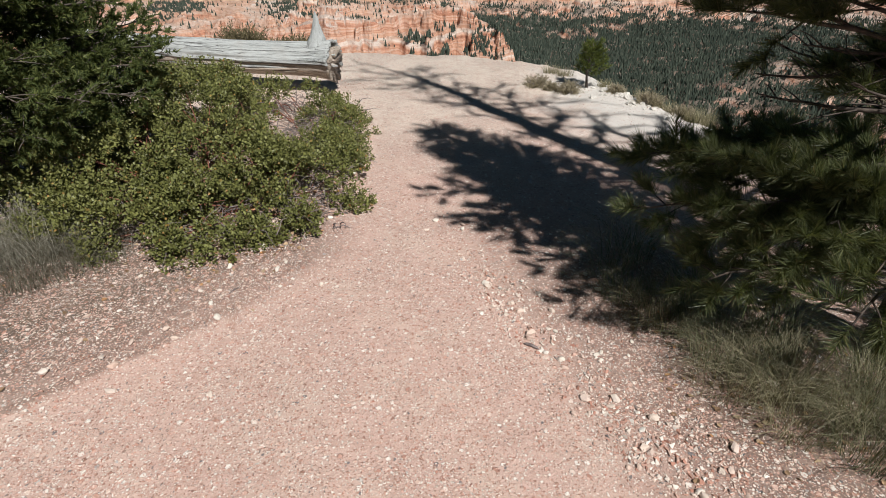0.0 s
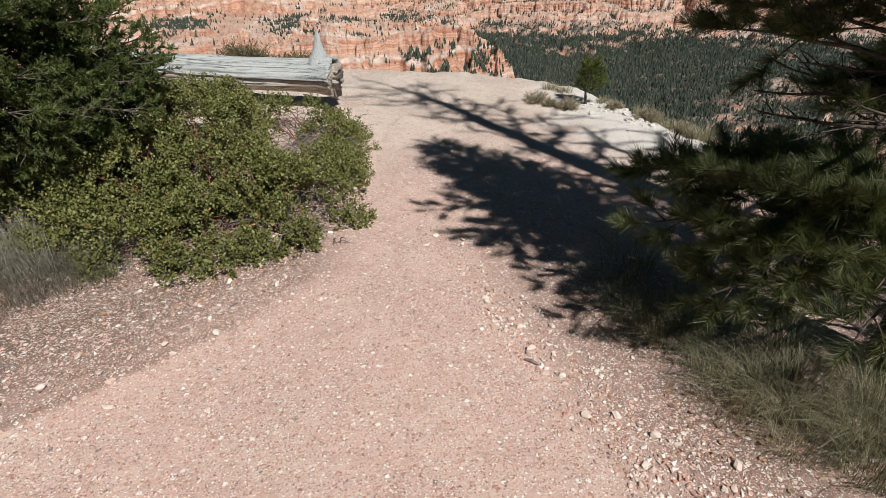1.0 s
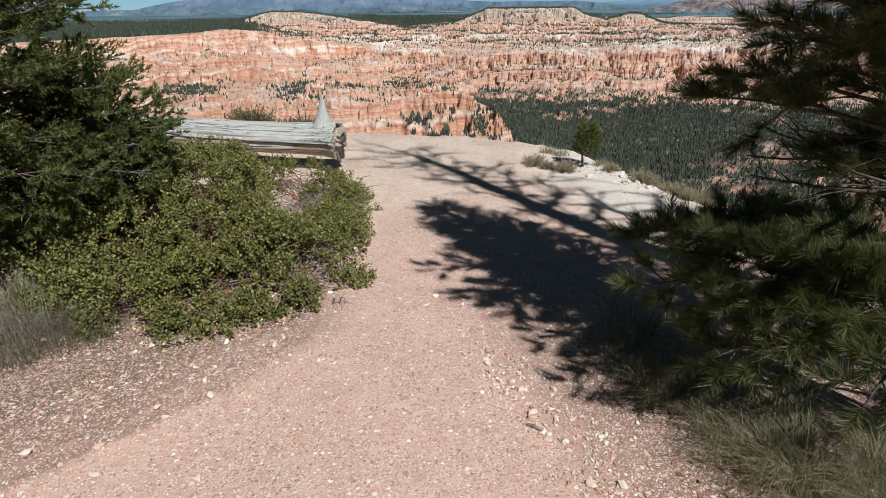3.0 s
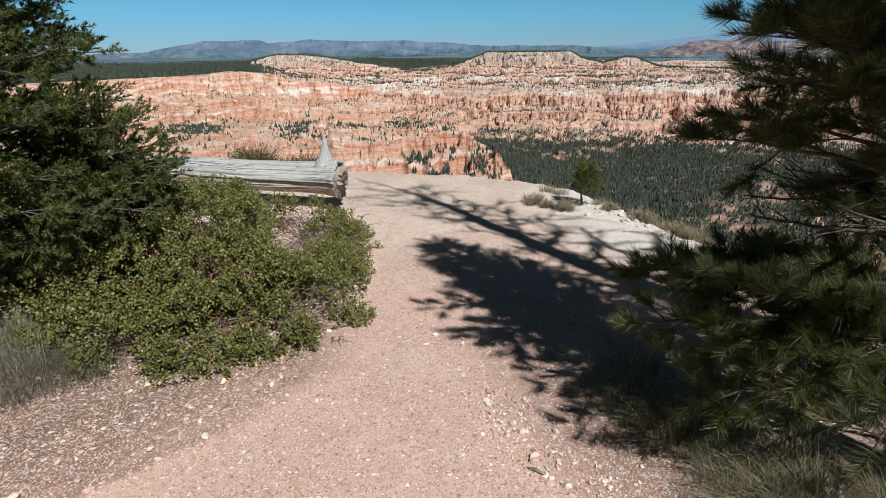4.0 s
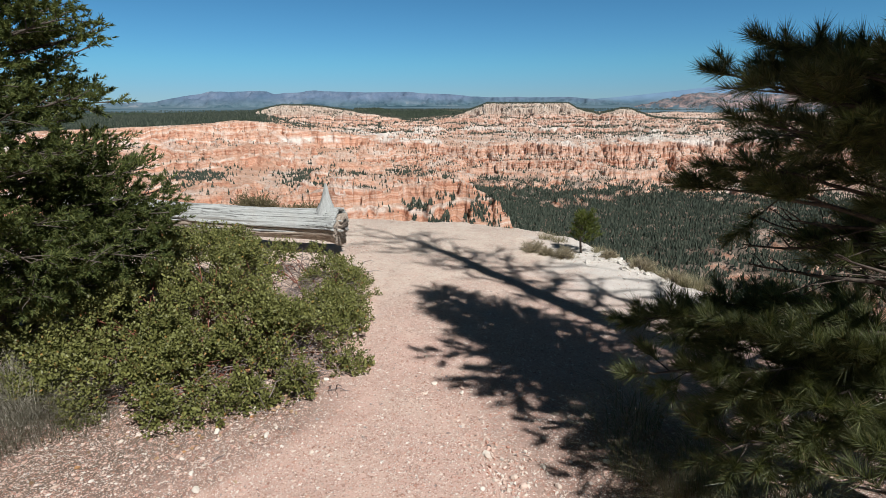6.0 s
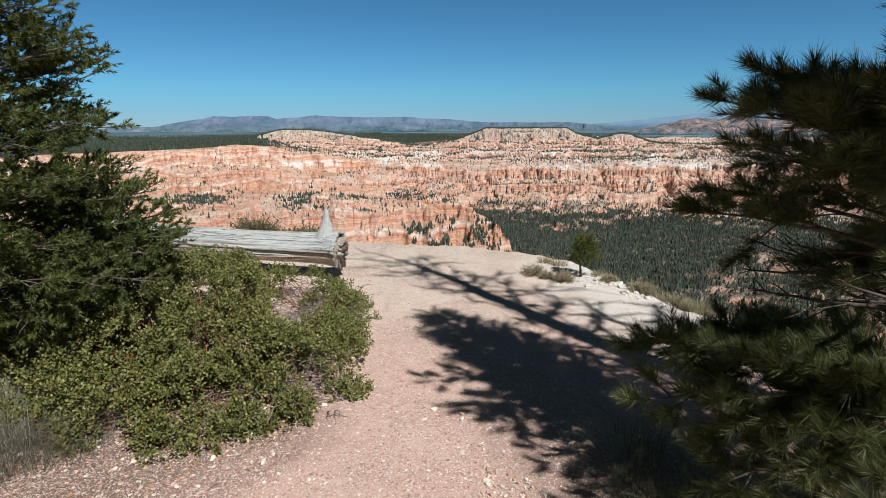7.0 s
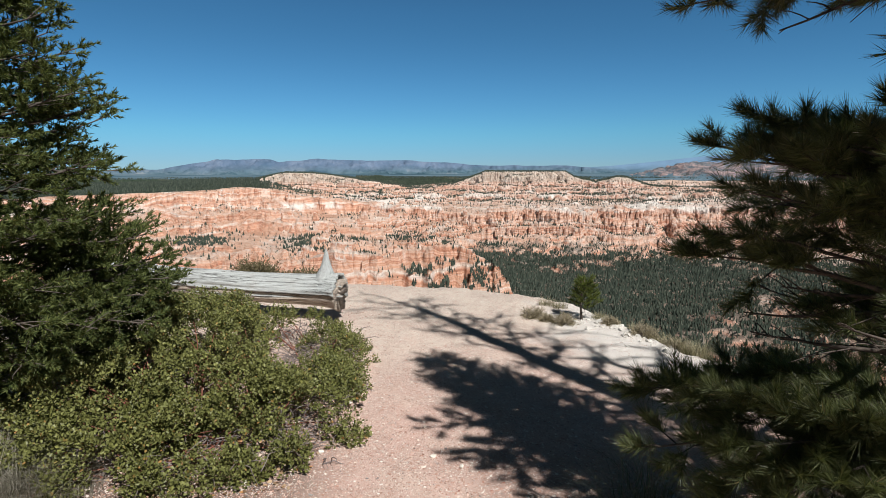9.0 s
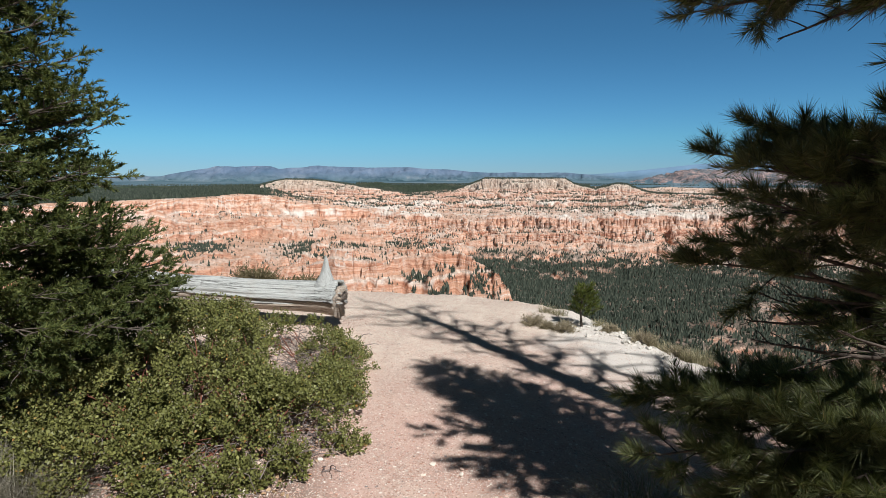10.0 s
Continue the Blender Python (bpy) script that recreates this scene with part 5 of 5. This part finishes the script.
    v += 0.008 * np.stack([vnoise(v[:, 0] * 40, v[:, 2] * 9, 3), vnoise(v[:, 1] * 40, v[:, 2] * 9, 4), 0 * v[:, 0]], -1)
    part("branch_stub", s.mesh("log_stub", STUB, True, base), thing_ob, "broken stub of a branch")
    # the rock that props it up
    rock_at = a + ax * 2.1
    prop = new("boulder", rock_mesh("boulder", 0.2, 9, PALE, 46))
    prop.location = (rock_at[0], rock_at[1], ground_at(rock_at[0], rock_at[1]) + 0.03)
    prop.scale = (1.0, 0.8, 1.5)
    tagged(prop, "pale limestone rock half buried under the log", "rock")


def rock_mesh(name, size, seed, material, points=13):
    """An angular stone: the hull of a few points on a squashed ball."""
    rng = np.random.default_rng(seed)
    bm = bmesh.new()
    for p in unit(rng.normal(size=(points, 3))) * rng.uniform(0.8, 1.1, (points, 1)) * (1.0, 0.8, 0.62):
        bm.verts.new(p * size)
    hull = bmesh.ops.convex_hull(bm, input=bm.verts)
    bmesh.ops.delete(bm, geom=[v for v in bm.verts if not v.link_faces], context="VERTS")
    me = bpy.data.meshes.new(name)
    bm.to_mesh(me)
    bm.free()
    me.materials.append(material)
    return me


# ---- loose stone ----
def bank(x, y):
    """How thickly stones lie: along both edges of the path, little in the trodden middle."""
    left = smooth(-0.06, 0.16, -(x + 1.36) * 0.684 + (y - 1.63) * 0.729 + 0.16 * vnoise(x * 3, y * 3, 5)) * smooth(-0.45, -0.8, x) * (0.45 + 0.3 * vnoise(x * 4, y * 4, 15))
    left = np.maximum(left, 0.3 * smooth(-0.7, -1.3, x))
    q = x + 0.41 * y + 0.1 * vnoise(x * 2.5, y * 2.5, 6) + 0.06 * vnoise(x * 7, y * 7, 7)
    right = smooth(0.90, 1.08, q) * (1 - 0.72 * smooth(1.2, 1.45, q))
    return np.maximum(left, right * smooth(3.4, 2.0, y))


def gravel():
    rng = np.random.default_rng(77)
    protos = []
    for k in range(8):
        me = rock_mesh("chip", 1.0, 300 + k, STONE, 7)
        protos.append((np.array([u.co[:] for u in me.vertices]), np.array([p.vertices[:] for p in me.polygons])))
        bpy.data.meshes.remove(me)
    n = 92000
    r = 0.75 + 5.6 * rng.random(n) ** 1.15
    a = np.radians(rng.uniform(-48, 46, n))
    x, y = r * np.sin(a), r * np.cos(a)
    lie = bank(x, y)
    keep = rng.random(n) < 0.20 * smooth(7.5, 3.5, r) + 0.05 + 0.3 * smooth(4.2, 5.2, r) * smooth(0.6, 1.4, x) + 0.12 * np.maximum(vnoise(x * 2, y * 2, 16), 0) + 0.40 * lie
    x, y, lie = x[keep], y[keep], lie[keep]
    n = len(x)
    size = 0.0026 + 0.005 * rng.random(n) ** 2.2 + 0.0125 * lie * rng.random(n) ** 2.2
    z = near_height(x, y) + size * 0.22
    g, flat = rng.uniform(0, 6.28, n), rng.uniform(0.6, 1.0, (n, 2))
    s = Soup()
    for k, (v, f) in enumerate(protos):
        i = np.arange(k, n, 8)
        w = v[None] * size[i][:, None, None] * np.stack([np.ones(len(i)), flat[i, 0], flat[i, 1]], -1)[:, None]
        c, d = np.cos(g[i])[:, None], np.sin(g[i])[:, None]
        w = np.stack([w[..., 0] * c - w[..., 1] * d + x[i][:, None], w[..., 0] * d + w[..., 1] * c + y[i][:, None], w[..., 2] + z[i][:, None]], -1)
        s.add(w.reshape(-1, 3), (f[None] + (np.arange(len(i)) * len(v))[:, None, None]).reshape(-1, 3))
    ob = new("gravel", s.mesh("gravel", STONE, False))
    tagged(ob, "loose pink, cream and grey limestone gravel on the path", "gravel", kind="stuff")


def stones():
    rng = np.random.default_rng(78)
    meshes = [rock_mesh("stone", 1.0, 500 + k, PALE, 26) for k in range(7)]
    spots = [(-1.04, 1.93, 0.026), (-1.36, 1.63, 0.026), (-1.42, 1.66, 0.016), (-1.18, 1.80, 0.02), (-1.23, 1.84, 0.018), (-1.10, 2.02, 0.016), (-0.86, 2.30, 0.022), (-0.62, 2.2, 0.014), (-1.62, 1.92, 0.016)]
    while len(spots) < 290:
        r, a = 0.8 + 3.4 * rng.random() ** 1.4, radians(rng.uniform(-54, 54))
        x, y = r * math.sin(a), r * math.cos(a)
        if rng.random() < float(bank(np.array([x]), np.array([y]))[0]):
            spots.append((x, y, 0.009 + 0.016 * rng.random() ** 2.5))
    for k, (x, y, size) in enumerate(spots):
        ob = new("stone", meshes[k % 7])
        ob.parent = ground
        ob.matrix_basis = pose(x, y, ground_at(x, y) + size * 0.3, rng.uniform(-12, 12), rng.uniform(-12, 12), rng.uniform(0, 360)) @ Matrix.Diagonal((size, size * rng.uniform(0.75, 1), size * rng.uniform(0.7, 1), 1))


def litter():
    """Fallen leaves below the shrubs."""
    rng = np.random.default_rng(41)
    n = 1500
    x = np.concatenate([rng.normal(-1.5, 0.75, n), rng.normal(1.3, 0.3, 400)])
    y = np.concatenate([rng.normal(3.0, 0.42, n), rng.normal(1.7, 0.35, 400)])
    keep = (x < -0.75 + 0.2 * (y - 2.5)) | (x > 0.8)
    x, y = x[keep], y[keep]
    n = len(x)
    o = np.stack([x, y, near_height(x, y) + rng.uniform(0.002, 0.008, n)], -1)
    way = unit(rng.normal(size=(n, 3)) * (1, 1, 0.1))
    s = Soup()
    leaves(s, o, way, unit(rng.normal(size=(n, 3)) * 0.4 + (0, 0, 1)), rng.uniform(0.015, 0.03, n), 0.9)
    ob = new("leaf_litter", s.mesh("leaf_litter", LITTER, False))
    tagged(ob, "dry brown fallen leaves under the shrubs", "leaf litter", kind="stuff")


def sapling():
    rng = np.random.default_rng(19)
    base = np.array([1.49, 5.68, ground_at(1.49, 5.68) - 0.01])
    tree = thing("pine_sapling", base, "small bright green pine sapling on the brink", "tree")
    s, shoots = Soup(), []
    t = np.linspace(0, 1, 7)
    s.tube(base + np.stack([-0.018 * np.sin(t * 4), 0 * t, 0.45 * t], -1), np.linspace(0.014, 0.004, 7), 6)
    part("trunk", s.mesh("sapling_trunk", PINE_BARK, True, base), tree)
    wood = Soup()
    for k in range(36):
        z = 0.12 + 0.31 * k / 36
        az = k * 2.4
        L = 0.12 * (1 - (z - 0.12) / 0.36) + 0.04 + 0.05 * rng.random()
        p0 = base + (0.02, 0, z)
        w = unit(np.array([math.cos(az), math.sin(az), 0.5]))
        wood.tube(np.array([p0, p0 + w * L]), np.array([0.004, 0.002]), 4)
        for j in range(5):
            shoots.append((p0 + w * L * (0.3 + 0.15 * j), unit(w + rng.normal(size=3) * 0.5 + (0, 0, 0.3)), 0.05))
    shoots.append((base + (0, 0, 0.42), np.array([0, 0, 1.0]), 0.05))
    part("brushwood", wood.mesh("sapling_branches", PINE_BARK, True, base), tree, kind="stuff")
    leaf = Soup()
    needles(leaf, np.array([a for a, _, _ in shoots]), np.array([b for _, b, _ in shoots]), np.array([c for _, _, c in shoots]), 46, 0.042, 0.003, 66, rng, 0.25)
    part("needles", leaf.mesh("sapling_needles", SAP_GREEN, False, base), tree, kind="stuff")


log()
manzanita([(-1.72, 3.25, 1.08, 0.95, 0.56), (-1.02, 3.0, 0.54, 0.52, 0.40), (-2.0, 2.85, 0.75, 0.5, 0.44), (-1.70, 3.95, 0.75, 0.6, 0.80), (-1.95, 4.35, 0.6, 0.45, 0.66), (-1.4, 2.78, 0.7, 0.36, 0.34), (-1.55, 2.62, 0.6, 0.26, 0.27), (-2.1, 2.72, 0.42, 0.28, 0.3), (-0.9, 2.98, 0.38, 0.38, 0.30), (-0.93, 3.38, 0.38, 0.45, 0.34), (-2.3, 3.7, 0.7, 0.7, 0.64)],
          12800, 101, "broad low manzanita with glossy yellow-green leaves and red stems", 150, (-1.12, 4.28, 0.33, 0.42))
manzanita([(-0.86, 3.72, 0.28, 0.36, 0.24), (-0.80, 4.12, 0.18, 0.40, 0.24), (-1.0, 4.64, 0.34, 0.22, 0.30), (-1.4, 4.85, 0.42, 0.25, 0.44)], 1900, 103, "small low manzanita with sparse green leaves beside bare soil", 40)
fir()
pine()
snag()
sapling()
for k, (x, y, h, n) in enumerate(((0.86, 2.08, 0.24, 420), (0.98, 1.88, 0.26, 600), (1.12, 1.66, 0.27, 800), (1.28, 1.46, 0.28, 900), (1.48, 1.33, 0.27, 900), (1.14, 2.0, 0.32, 600),
                                  (1.36, 1.72, 0.34, 700), (1.64, 1.45, 0.32, 800), (1.80, 1.25, 0.3, 700), (1.06, 1.50, 0.16, 300), (0.98, 2.45, 0.34, 260), (0.84, 2.3, 0.34, 120), (1.24, 1.30, 0.22, 500), (1.42, 1.18, 0.24, 700), (1.62, 1.10, 0.26, 700), (1.18, 1.48, 0.26, 500))):
    dry = k in (1, 3, 4, 9, 12, 15)
    tuft("grass_tuft", (x, y), STRAW if dry else GREEN_GRASS, "arching tuft of dry straw-coloured grass" if dry else "arching tuft of grey-green bunchgrass", "grass", "grass tufts under the pine", 200 + k, int(n * 0.7), h, 0.75, 0.12, width=0.0023, forward=(-0.35, -0.2))
for k, (x, y, h) in enumerate(((-2.02, 2.28, 0.26), (-2.2, 2.45, 0.32), (-1.86, 2.40, 0.18), (-2.38, 2.3, 0.32), (-2.12, 2.16, 0.2), (-2.05, 2.5, 0.3))):
    tuft("grass_tuft", (x, y), GREY_GRASS, "sparse dry greyish grass tuft beside the manzanita", "grass", "dry grass by the shrub", 240 + k, 460, h, 0.8, 0.2, forward=(0.1, -0.2))
for k, (x, y, size) in enumerate(((0.98, 5.75, 0.13), (1.26, 5.5, 0.12), (1.1, 5.62, 0.08), (1.95, 5.15, 0.14), (2.15, 4.85, 0.15), (1.74, 5.5, 0.09), (-2.47, 7.05, 0.34), (-2.02, 7.0, 0.22), (-1.76, 7.0, 0.25))):
    dry_shrub((x, y), size, 260 + k, DRY_LEAF if k < 6 else BROWN_LEAF, "rounded dry brown shrub on the rim" if k > 5 else "low dry straw-coloured shrub on the rim", 250 if k > 5 else 110)


def dead_stick(at, length, turn, thick, seed):
    rng = np.random.default_rng(seed)
    base = np.array([at[0], at[1], ground_at(*at) + thick * 0.7])
    d = np.array([math.cos(turn), math.sin(turn), 0.04]) * length / 2
    s = Soup()
    s.tube(bent(base - d, base + d, 0.004, 6, 0.003, rng), thick * np.array([0.5, 0.9, 1, 1, 0.9, 0.7, 0.35]), 6)
    ob = new("stick", s.mesh("stick", GREY_TWIG, True, base))
    ob.location = base
    tagged(ob, "short dry grey-brown stick lying on the gravel", "stick", "sticks on the path")


for k, (x, y, size) in enumerate(((1.66, 5.62, 0.11), (1.78, 5.42, 0.14), (1.56, 5.90, 0.09), (1.92, 5.20, 0.12), (1.34, 5.95, 0.07), (1.46, 5.52, 0.06), (2.02, 5.0, 0.10), (1.72, 5.75, 0.08), (1.85, 5.55, 0.1), (2.0, 5.35, 0.09))):
    ledge = new("rock", rock_mesh("rock", size * 0.7, 900 + k, CHALK, 24))
    ledge.matrix_basis = pose(x, y, ground_at(x, y) - size * 0.16, 6 * (k % 3) - 6, 5 * (k % 2), 47 * k)
    tagged(ledge, "angular white chalky rock half sunk in the brink", "rock", "white rocks on the brink")


rubble = np.random.default_rng(88)
for k in range(60):
    u = rubble.random()
    x, y, size = 1.52 + 0.52 * u + rubble.normal() * 0.13, 5.75 - 1.1 * u + rubble.normal() * 0.13, 0.015 + 0.04 * rubble.random() ** 2
    chip = new("rock", rock_mesh("rock", size, 940 + k, CHALK, 12))
    chip.matrix_basis = pose(x, y, ground_at(x, y) + size * 0.1, rubble.uniform(-15, 15), rubble.uniform(-15, 15), rubble.uniform(0, 360))
    tagged(chip, "small chalky white stone lying on the brink", "rock", "white rubble on the brink")
for k, (x, y, h) in enumerate(((1.98, 5.32, 0.14), (2.10, 5.10, 0.18), (2.16, 4.92, 0.20), (2.22, 4.72, 0.18), (1.70, 5.72, 0.10), (1.22, 6.30, 0.12), (1.36, 6.18, 0.10), (2.02, 5.22, 0.12), (2.26, 4.55, 0.2))):
    tuft("grass_tuft", (x, y), STRAW, "thin dry straw-coloured grass on the chalky brink", "grass", "dry grass on the brink", 640 + k, 240, h, 0.55, 0.09, 0.0032)


dead_stick((0.36, 1.73), 0.075, -0.6, 0.007, 1)
dead_stick((-1.02, 2.12), 0.07, 0.9, 0.003, 2)
dead_stick((0.02, 2.35), 0.03, 0.3, 0.003, 3)
litter()
gravel()
stones()
